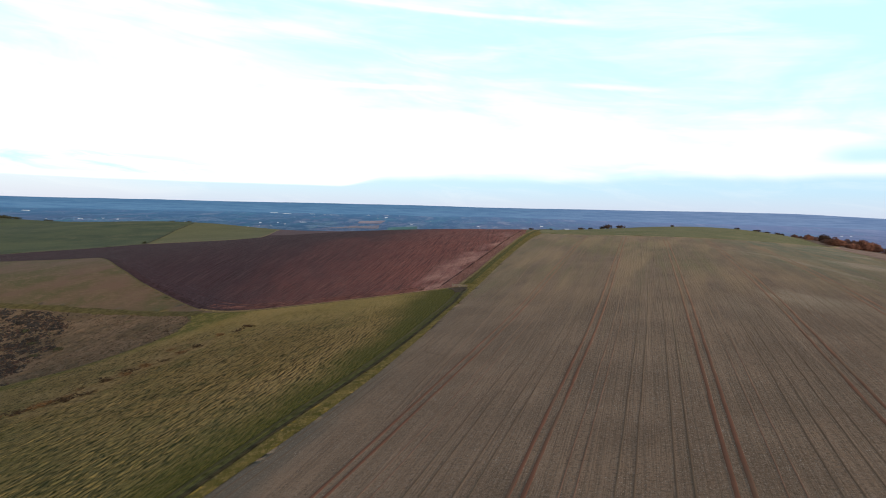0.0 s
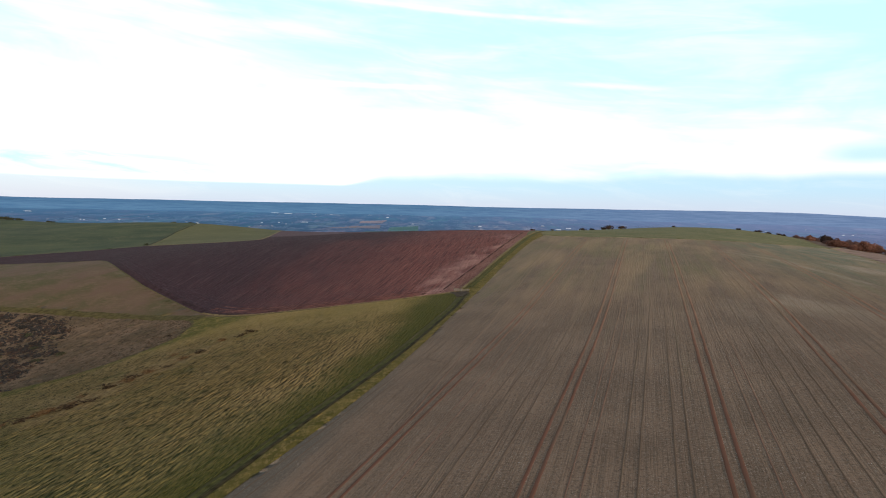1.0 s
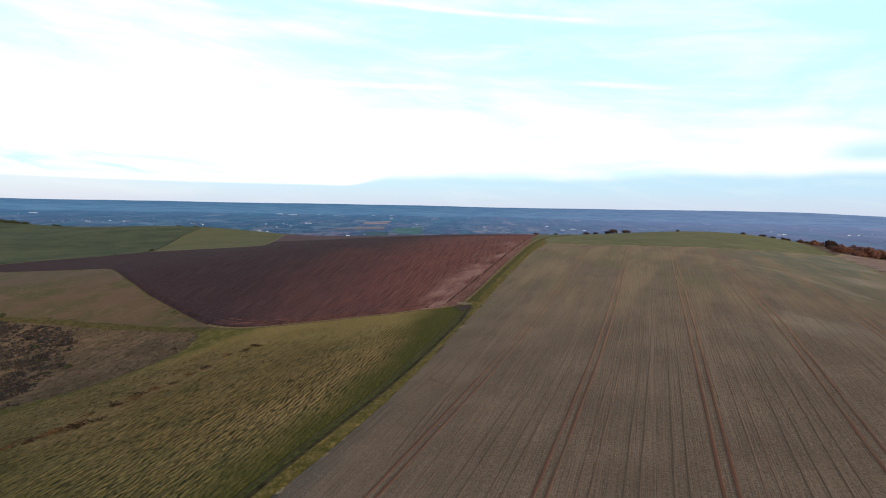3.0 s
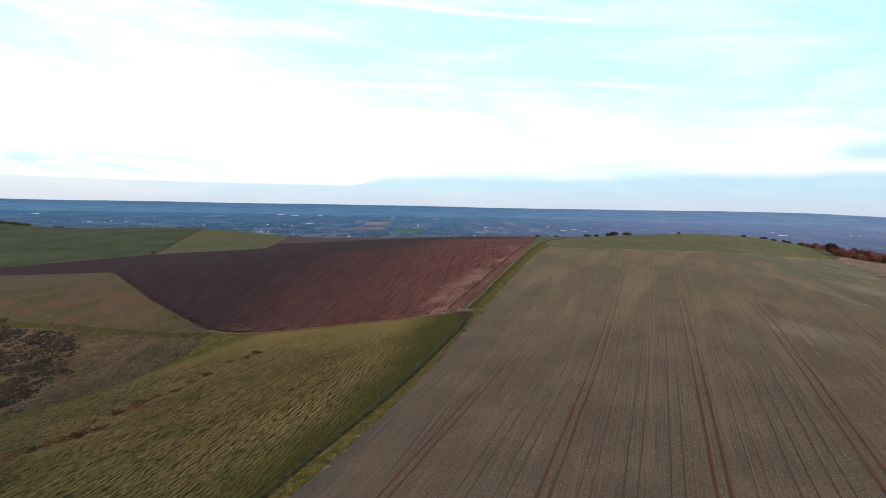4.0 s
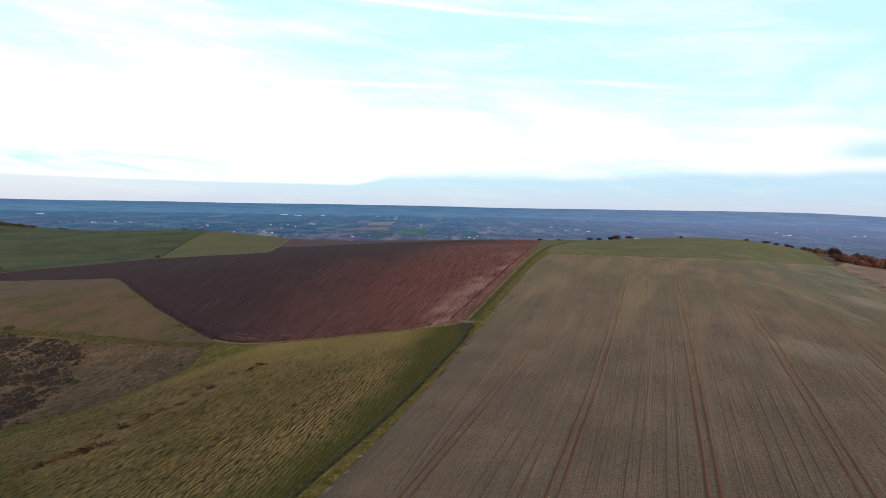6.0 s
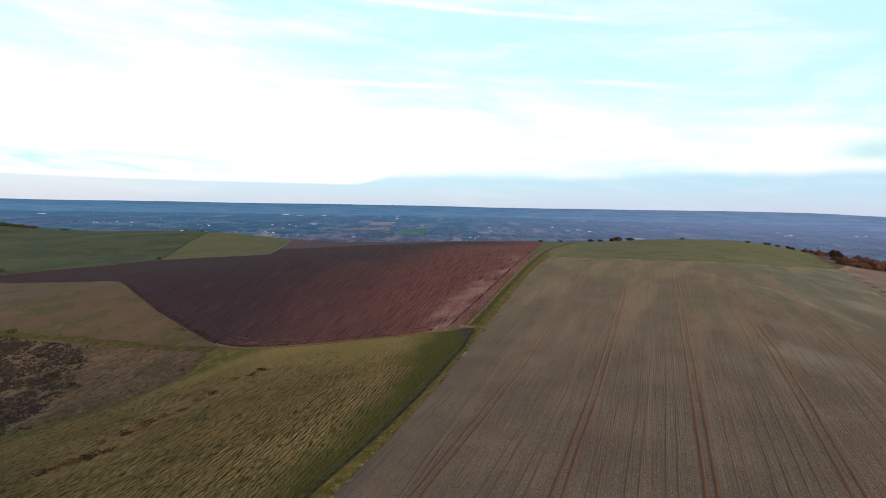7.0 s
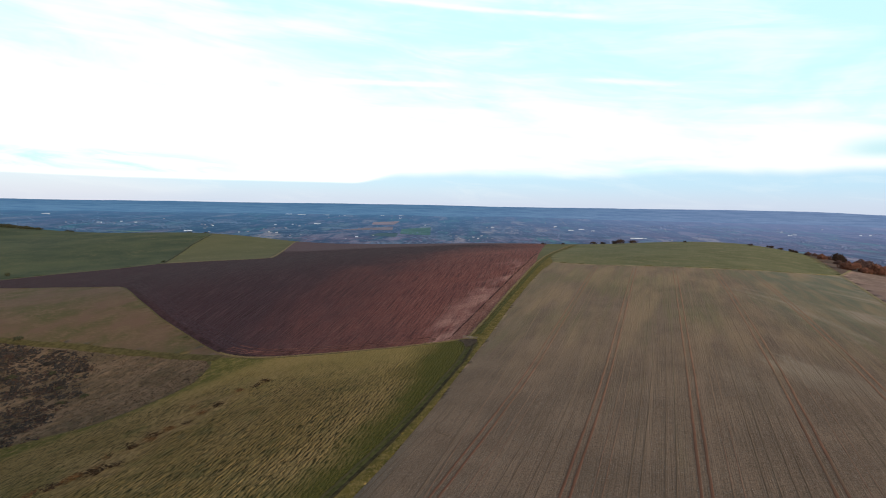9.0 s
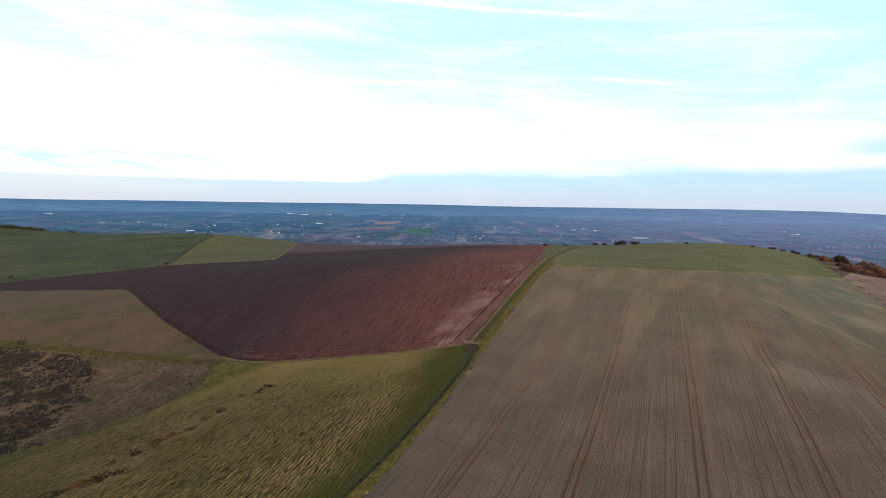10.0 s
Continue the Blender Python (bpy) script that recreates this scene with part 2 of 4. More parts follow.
def meadow_material():
    """Rank olive and straw grass, combed one way, greener towards the mown track side."""
    m, n = material("meadow_grass")
    p = n.xyz(n.place)
    u = n.math("MULTIPLY_ADD", p[1], COMB[0], n.math("MULTIPLY", p[0], COMB[1]))
    v = n.math("SUBTRACT", n.math("MULTIPLY", p[1], COMB[1]), n.math("MULTIPLY", p[0], COMB[0]))
    blade = n.noise(n.vec(n.math("MULTIPLY", u, 0.40), n.math("MULTIPLY", v, 1.75), n.math("MULTIPLY", p[2], 0.3)), 1.0, 5.0, 0.62, 0.6)
    fine = n.noise(n.vec(n.math("MULTIPLY", u, 0.9), n.math("MULTIPLY", v, 3.0), 4.0), 1.0, 4.0, 0.7, 0.4)
    wave = n.add("ShaderNodeTexWave")
    wave.bands_direction = "X"
    n.put(wave.inputs["Vector"], n.vec(v, n.math("MULTIPLY", u, 0.34)))
    for key, value in (("Scale", 0.25), ("Distortion", 9.0), ("Detail", 3.0), ("Detail Scale", 2.6), ("Detail Roughness", 0.6)):
        wave.inputs[key].default_value = value
    comb = wave.outputs["Fac"]
    patch = n.noise(n.place, 0.028, 5.0, 0.6)
    colour = n.mix(n.ramp(patch, 0.36, 0.62), (0.200, 0.138, 0.054), (0.268, 0.184, 0.083))
    colour = n.mix(n.ramp(n.noise(n.place, 0.09, 5.0, 0.65), 0.50, 0.68, 0.0, 0.55), colour, (0.092, 0.092, 0.034))
    colour = n.mix(n.ramp(n.noise(n.place, 0.16, 4.0, 0.6), 0.62, 0.74, 0.0, 0.55), colour, (0.044, 0.062, 0.040))
    colour = n.mix(n.ramp(blade, 0.53, 0.70, 0.0, 0.30), colour, (0.330, 0.240, 0.128))
    # Dark streaks between blades and tussocks: their shade painted as colour.
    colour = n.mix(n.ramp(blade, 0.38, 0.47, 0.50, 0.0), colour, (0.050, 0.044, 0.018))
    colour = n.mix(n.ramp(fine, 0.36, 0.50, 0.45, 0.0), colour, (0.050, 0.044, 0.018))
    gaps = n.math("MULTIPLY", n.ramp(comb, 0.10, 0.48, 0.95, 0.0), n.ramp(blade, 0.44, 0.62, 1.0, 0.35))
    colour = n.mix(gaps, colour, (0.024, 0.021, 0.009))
    rust = n.ramp(n.math("ADD", n.noise(n.place, 0.03, 5.0, 0.65), n.ramp(n.math("ABSOLUTE", n.math("ADD", n.math("MULTIPLY_ADD", p[1], -0.08, p[0]), 152.0)), 0.0, 20.0, 0.20, 0.0)), 0.58, 0.72)
    colour = n.mix(n.math("MULTIPLY", rust, 0.65), colour, n.mix(n.ramp(blade, 0.40, 0.58), (0.140, 0.090, 0.044), (0.300, 0.200, 0.098)))
    # Greener grass at low y, plus a brightness falloff painted into the colour.
    painted_falloff = n.math("ADD", p[1], n.math("MULTIPLY", n.noise(n.place, 0.05, 5.0, 0.65), 70.0))
    colour = n.mix(n.ramp(painted_falloff, 115.0, 165.0, 0.65, 0.0), colour, n.mix(n.ramp(blade, 0.42, 0.58), (0.028, 0.036, 0.014), (0.150, 0.124, 0.046)))
    colour = n.mix(n.ramp(painted_falloff, 200.0, 245.0, 0.0, 0.60), colour, (0.270, 0.200, 0.074))
    side = n.math("ADD", p[0], n.math("MULTIPLY", n.noise(n.place, 0.06, 4.0), 16.0))
    side = n.math("ADD", side, n.ramp(p[1], 150.0, 225.0, 0.0, 12.0))
    hollow = n.math("ADD", n.math("MULTIPLY_ADD", p[1], -0.55, p[0]), n.math("MULTIPLY", n.noise(n.place, 0.05, 4.0), 14.0))
    hollow = n.ramp(hollow, -272.0, -258.0, 1.0, 0.0)
    lush = n.ramp(side, -70.0, -54.0)
    fresh = n.mix(n.ramp(fine, 0.40, 0.58), (0.024, 0.033, 0.006), (0.070, 0.070, 0.014))
    colour = n.mix(n.math("MULTIPLY", lush, 0.88), colour, fresh)
    colour = n.mix(n.math("MULTIPLY", hollow, n.ramp(n.noise(n.place, 0.25, 5.0, 0.7), 0.36, 0.56, 0.30, 0.9)), colour, n.mix(n.ramp(n.noise(n.place, 0.9, 5.0, 0.7), 0.40, 0.62), (0.054, 0.060, 0.017), (0.108, 0.106, 0.028)))
    n.shader.inputs["Specular IOR Level"].default_value = 0.04
    finish(n, colour, n.math("ADD", n.math("MULTIPLY", comb, 0.35), n.math("MULTIPLY", fine, 0.5)), 0.6, 1.0)
    return m


COMB = (0.995, -0.10)


def turf(name, dark, light, straw, straw_at=0.55, scale=0.03, tuft=0.9, lean=(1.0, 0.45), gloss=0.11):
    """Grass: patches of two greens with a straw colour over them, tufts drawn out one way."""
    m, n = material(name)
    p = n.xyz(n.place)
    patch = n.noise(n.place, scale, 5.0, 0.6)
    drawn = n.vec(n.math("MULTIPLY_ADD", p[1], 0.35 * lean[0], n.math("MULTIPLY", p[0], lean[0])), n.math("MULTIPLY", p[1], lean[1]), p[2])
    blade = n.noise(drawn, tuft, 5.0, 0.7)
    colour = n.mix(n.ramp(patch, 0.35, 0.65), dark, light)
    colour = n.mix(n.ramp(n.math("ADD", n.math("MULTIPLY", blade, 0.6), n.math("MULTIPLY", n.noise(n.place, scale * 2.3, 4.0), 0.5)), straw_at - 0.06, straw_at + 0.12), colour, straw)
    n.shader.inputs["Specular IOR Level"].default_value = gloss
    finish(n, colour, blade, 0.3, 0.7)
    return m


def scrub_material():
    """Grazed-out slope: dead bracken litter, brown bents and a few green flushes."""
    m, n = material("scrub_turf")
    n.shader.inputs["Specular IOR Level"].default_value = 0.03
    litter = n.noise(n.scaled(n.place, (1.0, 0.55, 1.0)), 0.55, 6.0, 0.72, 0.4)
    patch = n.noise(n.place, 0.06, 5.0, 0.65)
    colour = n.mix(n.ramp(patch, 0.36, 0.62), (0.088, 0.066, 0.044), (0.142, 0.100, 0.070))
    colour = n.mix(n.ramp(litter, 0.38, 0.50, 0.75, 0.0), colour, (0.036, 0.028, 0.020))
    colour = n.mix(n.ramp(litter, 0.54, 0.66, 0.0, 0.5), colour, (0.190, 0.142, 0.100))
    colour = n.mix(n.ramp(n.noise(n.place, 0.10, 4.0, 0.6), 0.60, 0.72, 0.0, 0.6), colour, (0.066, 0.066, 0.026))
    finish(n, colour, litter, 0.5, 1.0)
    return m


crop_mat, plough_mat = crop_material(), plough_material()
MEADOW = meadow_material()
VERGE = turf("verge_grass", (0.070, 0.062, 0.016), (0.118, 0.093, 0.026), (0.185, 0.134, 0.052), 0.56, 0.25, 1.6, gloss=0.04)
PASTURE = turf("pasture", (0.026, 0.040, 0.018), (0.052, 0.066, 0.028), (0.078, 0.080, 0.036), 0.60, 0.014, 0.35)
LEY = turf("ley_grass", (0.076, 0.078, 0.032), (0.094, 0.090, 0.038), (0.122, 0.104, 0.050), 0.62, 0.015, 0.3)
HEADLAND = turf("headland_grass", (0.084, 0.086, 0.034), (0.116, 0.110, 0.048), (0.158, 0.134, 0.068), 0.58, 0.03, 0.6)
STUBBLE = turf("dry_pasture", (0.070, 0.062, 0.026), (0.112, 0.070, 0.050), (0.124, 0.084, 0.054), 0.57, 0.035, 0.5, lean=(0.5, 1.1))
SCRUB = scrub_material()
DOWN = turf("down_turf", (0.064, 0.058, 0.022), (0.090, 0.074, 0.030), (0.125, 0.092, 0.042), 0.56, 0.02, 0.5)
RUT = plain("wet_rut_soil", (0.034, 0.029, 0.016), 0.5, 0.5)
TYRE = rut_soil("red_rut_soil", (0.138, 0.066, 0.048), (0.235, 0.132, 0.090))
MUD = plain("trodden_mud", (0.060, 0.044, 0.034), 0.4, 0.8)
BARK = plain("bark", (0.070, 0.050, 0.036), 0.3, 3.0)
WOOD = plain("weathered_wood", (0.20, 0.175, 0.155), 0.25, 3.0)
RUSSET = plain("russet_leaves", (0.152, 0.076, 0.058), 0.40, 0.35)
OLIVE = plain("olive_leaves", (0.034, 0.038, 0.024), 0.4, 0.7)
THORN = plain("bare_thorn_twigs", (0.044, 0.030, 0.026), 0.4, 0.9)
HAW = plain("grey_brown_haw_twigs", (0.100, 0.062, 0.058), 0.35, 0.6)
FLINT = plain("grey_flint", (0.28, 0.255, 0.245), 0.3, 0.8, 0.6)
BRIAR = plain("black_briar_twigs", (0.025, 0.024, 0.025), 0.4, 0.9)
BRACKEN = plain("dead_bracken", (0.052, 0.035, 0.022), 0.4, 0.8)
WHITE = plain("white_sheeting", (0.60, 0.68, 0.80), 0.06, 0.05, 0.6)
ROOF = plain("grey_roofing", (0.30, 0.29, 0.30), 0.15, 0.1, 0.7)


def painted_haze(n, colour, low=0.20, high=0.86):
    """Aerial haze painted into the base colour: bluer with distance, paler to the right."""
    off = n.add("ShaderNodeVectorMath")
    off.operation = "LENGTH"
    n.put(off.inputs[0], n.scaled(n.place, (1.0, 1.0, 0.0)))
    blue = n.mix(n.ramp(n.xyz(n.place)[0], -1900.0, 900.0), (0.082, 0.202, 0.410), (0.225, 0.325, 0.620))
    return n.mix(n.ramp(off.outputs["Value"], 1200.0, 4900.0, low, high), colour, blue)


def country_material():
    """The lowland: a patchwork of small fields, villages and winter woods."""
    m, n = material("lowland")
    n.shader.inputs["Specular IOR Level"].default_value = 0.0
    p = n.xyz(n.place)
    across = n.math("MULTIPLY_ADD", p[1], 0.31, n.math("MULTIPLY", p[0], 0.95))
    along = n.math("MULTIPLY_ADD", p[0], -0.31, n.math("MULTIPLY", p[1], 0.95))
    flat = n.vec(across, n.math("MULTIPLY", along, 0.24))
    bent = n.add("ShaderNodeVectorMath")
    bent.operation = "ADD"
    n.put(bent.inputs[0], flat)
    n.put(bent.inputs[1], n.scaled(n.vec(n.noise(n.place, 0.004, 2.0), n.noise(n.place, 0.005, 2.0), 0.0), (90.0, 60.0, 0.0)))
    field = n.xyz(n.voronoi(bent.outputs[0], 0.010).outputs["Color"])
    fields = n.mix(n.ramp(field[0], 0.30, 0.5), (0.050, 0.165, 0.125), (0.105, 0.150, 0.185))
    fields = n.mix(n.ramp(field[0], 0.60, 0.7), fields, (0.205, 0.155, 0.185))
    fields = n.mix(n.ramp(field[1], 0.80, 0.86), fields, (0.360, 0.310, 0.300))
    gaps = n.voronoi(bent.outputs[0], 0.010, "DISTANCE_TO_EDGE").outputs[0]
    fields = n.mix(n.ramp(gaps, 0.0, 0.16, 0.85, 0.0), fields, (0.030, 0.044, 0.080))
    woods = n.ramp(n.noise(n.vec(n.math("MULTIPLY", across, 0.0075), n.math("MULTIPLY", along, 0.0022)), 1.0, 6.0, 0.7), 0.45, 0.53)
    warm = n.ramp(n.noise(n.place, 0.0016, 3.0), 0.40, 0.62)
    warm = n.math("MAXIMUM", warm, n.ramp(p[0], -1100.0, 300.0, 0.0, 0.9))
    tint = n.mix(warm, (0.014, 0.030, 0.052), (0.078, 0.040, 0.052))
    colour = n.mix(n.math("MULTIPLY", woods, 0.85), fields, tint)
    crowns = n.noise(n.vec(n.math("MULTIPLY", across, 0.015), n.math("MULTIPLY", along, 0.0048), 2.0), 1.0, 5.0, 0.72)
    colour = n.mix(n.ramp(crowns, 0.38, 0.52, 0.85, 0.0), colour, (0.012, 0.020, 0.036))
    colour = n.mix(n.ramp(crowns, 0.53, 0.66, 0.0, 0.9), colour, n.mix(warm, (0.140, 0.200, 0.240), (0.265, 0.180, 0.230)))
    # the fields' and woods' own colours, with distance haze mixed in
    finish(n, painted_haze(n, colour), None, rough=1.0)
    return m


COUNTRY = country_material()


def ridge_material():
    """Wooded hills miles off: level streaks of wood and field, blue haze painted over them."""
    m, n = material("far_blue_hills")
    n.shader.inputs["Specular IOR Level"].default_value = 0.0
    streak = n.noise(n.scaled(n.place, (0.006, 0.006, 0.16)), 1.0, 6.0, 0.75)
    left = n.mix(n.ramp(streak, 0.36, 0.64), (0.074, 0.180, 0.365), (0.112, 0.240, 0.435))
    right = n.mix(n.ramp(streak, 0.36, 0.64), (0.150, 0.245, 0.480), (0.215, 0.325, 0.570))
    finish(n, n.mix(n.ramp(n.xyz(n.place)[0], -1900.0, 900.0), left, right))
    return m


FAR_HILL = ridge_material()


def far_wood_material():
    m, n = material("far_winter_wood")
    n.shader.inputs["Specular IOR Level"].default_value = 0.0
    r = n.add("ShaderNodeNewGeometry").outputs["Random Per Island"]
    colour = n.mix(n.ramp(r, 0.2, 0.8), (0.062, 0.088, 0.112), (0.155, 0.112, 0.132))
    # crown colours get the same haze blue, more strongly
    finish(n, painted_haze(n, colour, 0.35, 0.92), None, rough=1.0)
    return m


FAR_WOOD = far_wood_material()

# ---- the lie of the land ----
HILL_X = ((-1000, 260), (-740, 220), (-540, 180), (-380, 140), (-260, 110), (-165, 95), (-75, 95), (20, 95), (120, 120), (280, 180))
HILL_Y = ((20, 130), (150, 120), (270, 130), (430, 170), (640, 210), (880, 240))
SWELL = (
    (0, 0, -1.2, -2, -15.8, -4.6), (-0.2, -1, -6.3, -7.4, -1.7, 7.5), (-1.4, -3.8, -8.2, -7.7, -4.2, -5.9),
    (-6.1, -13.2, -2, -1, 0, 0.8), (-12.3, -25.6, 4.3, 6.3, 1.2, 1.2), (-4.4, 0.2, -7.3, 5.5, 2.4, 3.2),
    (-11.2, 1.6, -0.6, 8.6, 0.6, 2.8), (0.9, 0.2, 1.6, 4.9, 5.2, 4.4), (2.5, 2.3, 4.6, 6, 9.4, 10), (0.8, 2.2, 6.9, -4.3, -7.1, 0.4))


def soft(t):
    t = np.clip(t, 0.0, 1.0)
    return t * t * (3 - 2 * t)


def land(x, y):
    """Height of the ground: rolling down, a scarp behind its crest, and the lowland."""
    x, y = np.asarray(x, float), np.asarray(y, float)
    z = np.zeros(np.broadcast(x, y).shape)
    for (cx, sx), row in zip(HILL_X, SWELL):
        ex = np.exp(-((x - cx) / sx) ** 2 / 1.2)
        for (cy, sy), h in zip(HILL_Y, row):
            z = z + h * ex * np.exp(-((y - cy) / sy) ** 2 / 1.2)
    crest = 770 + 60 * soft((-350 - x) / 400) - 1.6 * np.maximum(0, x - 100)
    z = z - 0.03 * np.maximum(0, y - crest + 40)
    s = soft((y - crest) / 520)
    r = np.hypot(x, y)
    low = -105 + 22 * soft((r - 1500) / 1500) + 46 * soft((r - 2600) / 1700) + 44 * soft((r - 3900) / 550)
    return z * (1 - s) + low * s


def mesh_ob(name, verts, faces, mat, parent=None, smooth=True):
    me = bpy.data.meshes.new(name)
    me.from_pydata(verts if isinstance(verts, list) else verts.tolist(), [], faces if isinstance(faces, list) else faces.tolist())
    me.materials.append(mat)
    if smooth:
        me.shade_smooth()
    ob = new(name, me)
    ob.parent = parent
    return ob


def part(name, bm, mat, parent, label=""):
    me = bpy.data.meshes.new(name)
    bm.to_mesh(me)
    bm.free()
    me.materials.append(mat)
    ob = new(name, me)
    ob.parent = parent
    return tagged(ob, label=label)


def grid_faces(nx, ny, keep=None):
    i, j = np.meshgrid(np.arange(nx - 1), np.arange(ny - 1), indexing="ij")
    a = (i * ny + j).ravel()
    f = np.stack([a, a + ny, a + ny + 1, a + 1], -1)
    return f if keep is None else f[keep[f].all(1)]


def signed(poly, x, y):
    """Distance to the outline (positive inside) and the nearest point of it."""
    best = np.full(x.shape, 1e9)
    bx, by, inside = x.copy(), y.copy(), np.zeros(x.shape, bool)
    for (ax, ay), (cx, cy) in zip(poly, np.roll(poly, -1, 0)):
        ex, ey = cx - ax, cy - ay
        t = np.clip(((x - ax) * ex + (y - ay) * ey) / (ex * ex + ey * ey + 1e-9), 0, 1)
        qx, qy = ax + t * ex, ay + t * ey
        dist = np.hypot(x - qx, y - qy)
        near = dist < best
        best[near], bx[near], by[near] = dist[near], qx[near], qy[near]
        if ay != cy:
            inside ^= ((ay > y) != (cy > y)) & (x < ex * (y - ay) / (ey if ey else 1e-9) + ax)
    return np.where(inside, best, -best), bx, by


def rounded(points, turns=2):
    p = np.array(points, float)
    for _ in range(turns):
        q = np.roll(p, -1, 0)
        t = np.minimum(0.25, 2.5 / np.maximum(np.hypot(*(q - p).T), 1e-6))[:, None]
        p = np.stack([p + t * (q - p), q - t * (q - p)], 1).reshape(-1, 2)
    return p


def waves(x, y, size, seed, octaves=3):
    """Cheap smooth noise on arrays, about -1 to 1."""
    rng = np.random.RandomState(seed)
    out, amp = np.zeros(x.shape), 1.0
    for _ in range(octaves):
        gx, gy = x / size, y / size
        i, j = np.floor(gx).astype(int), np.floor(gy).astype(int)
        u, v = soft(gx - i), soft(gy - j)
        table = rng.uniform(-1, 1, 65536)
        pick = lambda a, b: table[(a * 7919 + b * 104729) % 65536]
        out += amp * ((pick(i, j) * (1 - u) + pick(i + 1, j) * u) * (1 - v) + (pick(i, j + 1) * (1 - u) + pick(i + 1, j + 1) * u) * v)
        size, amp = size / 2.1, amp * 0.55
    return out / 1.6


def sheet(name, outline, cell, lift, mat, label, category, relief=None, turns=2, kind="structure"):
    """A field's surface, laid on the land inside its outline."""
    poly = rounded(outline, turns)
    (x0, y0), (x1, y1) = poly.min(0) - cell, poly.max(0) + cell
    nx, ny = int((x1 - x0) / cell) + 2, int((y1 - y0) / cell) + 2
    gx, gy = np.meshgrid(x0 + cell * np.arange(nx), y0 + cell * np.arange(ny), indexing="ij")
    x, y = gx.ravel(), gy.ravel()
    dist, bx, by = signed(poly, x, y)
    snap = np.abs(dist) < 0.71 * cell
    x, y = np.where(snap, bx, x), np.where(snap, by, y)
    keep = snap | (dist > 0)
    z = land(x, y) + lift
    if relief is not None:
        z = z + relief(x, y) * soft(np.where(snap, 0, dist) / 2.0)
    faces = grid_faces(nx, ny, keep)
    quads = grid_faces(nx, ny)
    rim = quads[keep[quads].sum(1) == 3]
    order = np.argsort(~keep[rim], axis=1, kind="stable")[:, :3]
    corners = np.take_along_axis(rim, np.sort(order, axis=1), 1)
    used = np.unique(np.concatenate([faces.ravel(), corners.ravel()]))
    index = np.full(len(x), -1)
    index[used] = np.arange(len(used))
    ob = mesh_ob(name, np.stack([x, y, z], -1)[used], index[faces].tolist() + index[corners].tolist(), mat)
    return tagged(ob, label, category, kind=kind)


# outlines of the fields, anticlockwise or not, in metres
CROP_LEFT = [(-59.4, -70), (-58.6, 60), (-58.0, 79), (-57.2, 88), (-56.3, 100), (-55.6, 114), (-55.2, 126), (-55.6, 156), (-57, 182), (-59, 226), (-63, 286), (-65, 336), (-66, 384), (-65, 421)]
CROP_END = [(-65, 421), (-33, 413), (-1, 416), (28, 421), (57, 431), (83, 442), (108, 456), (121, 470)]
CROP = CROP_LEFT + CROP_END[1:] + [(116, 432), (109, 380), (101, 322), (95, 270), (92, 200), (90, -70)]
PLOUGH_LOW = [(-67, 229), (-80, 224), (-96, 220.5), (-121, 218.5), (-149, 219), (-165, 221), (-176, 224), (-191, 230), (-224, 249), (-264, 270), (-308, 297), (-352, 328), (-366, 335), (-381, 337), (-441, 343), (-496, 338), (-640, 330)]
PLOUGH_TOP = [(-640, 350), (-546, 373), (-532, 415), (-506, 454), (-488, 502), (-439, 522), (-374, 526), (-370, 531), (-447, 670), (-514, 793), (-530, 850), (-400, 880), (-130, 850), (-122, 720)]
PLOUGH = PLOUGH_LOW + PLOUGH_TOP + [(-87, 490), (-77, 425), (-73, 368), (-71, 312), (-68, 262)]
GREEN = [(-65, 423), (-72.5, 460), (-79.5, 581), (-84.5, 683), (-85.5, 745), (-95, 790), (130, 790), (140, 720), (138, 657), (123, 472), (108, 458), (83, 444), (57, 433), (28, 423), (-1, 418), (-33, 415)]
YELLOW = [(-486, 506), (-439, 525), (-377, 530), (-449, 671), (-516, 795), (-534, 860), (-700, 905), (-692, 821), (-610, 683)]
DARK = [(-640, 354), (-548, 377), (-535, 417), (-509, 456), (-490, 504), (-614, 684), (-697, 822), (-705, 920), (-1700, 940), (-1700, 300)]
PALE = [(-184, 225), (-237, 232), (-290, 235), (-342, 232), (-640, 236), (-640, 326), (-496, 337), (-441, 342), (-381, 336), (-366.5, 334), (-352.5, 327.2), (-308.5, 296.2), (-264.5, 269.2), (-224.4, 248.2), (-191.4, 229.2), (-178, 224)]
SCRUB_SLOPE = [(-182, 214), (-192, 222), (-237, 228), (-290, 230), (-342, 227), (-560, 230), (-560, 40), (-262, 40), (-232, 132), (-218, 145), (-204.5, 153.3), (-189.6, 161), (-182.5, 172), (-177.6, 184), (-175.6, 196)]
TRACK_X = lambda y: np.interp(y, (-70, 78, 92, 104, 117, 135, 157, 199, 222), (-62.6, -62.4, -62.2, -61.6, -60.7, -59.4, -59.2, -60.4, -63))


def no_fields(x, y):
    """How far the bare ground lies under the fields laid on it."""
    deep = np.zeros(x.shape)
    for o in (CROP, PLOUGH, GREEN, YELLOW, DARK, PALE, SCRUB_SLOPE):
        dist, _, _ = signed(np.array(o, float), x, y)
        deep = np.maximum(deep, 0.35 * soft((dist - 1.5) / 4.0))
    return deep


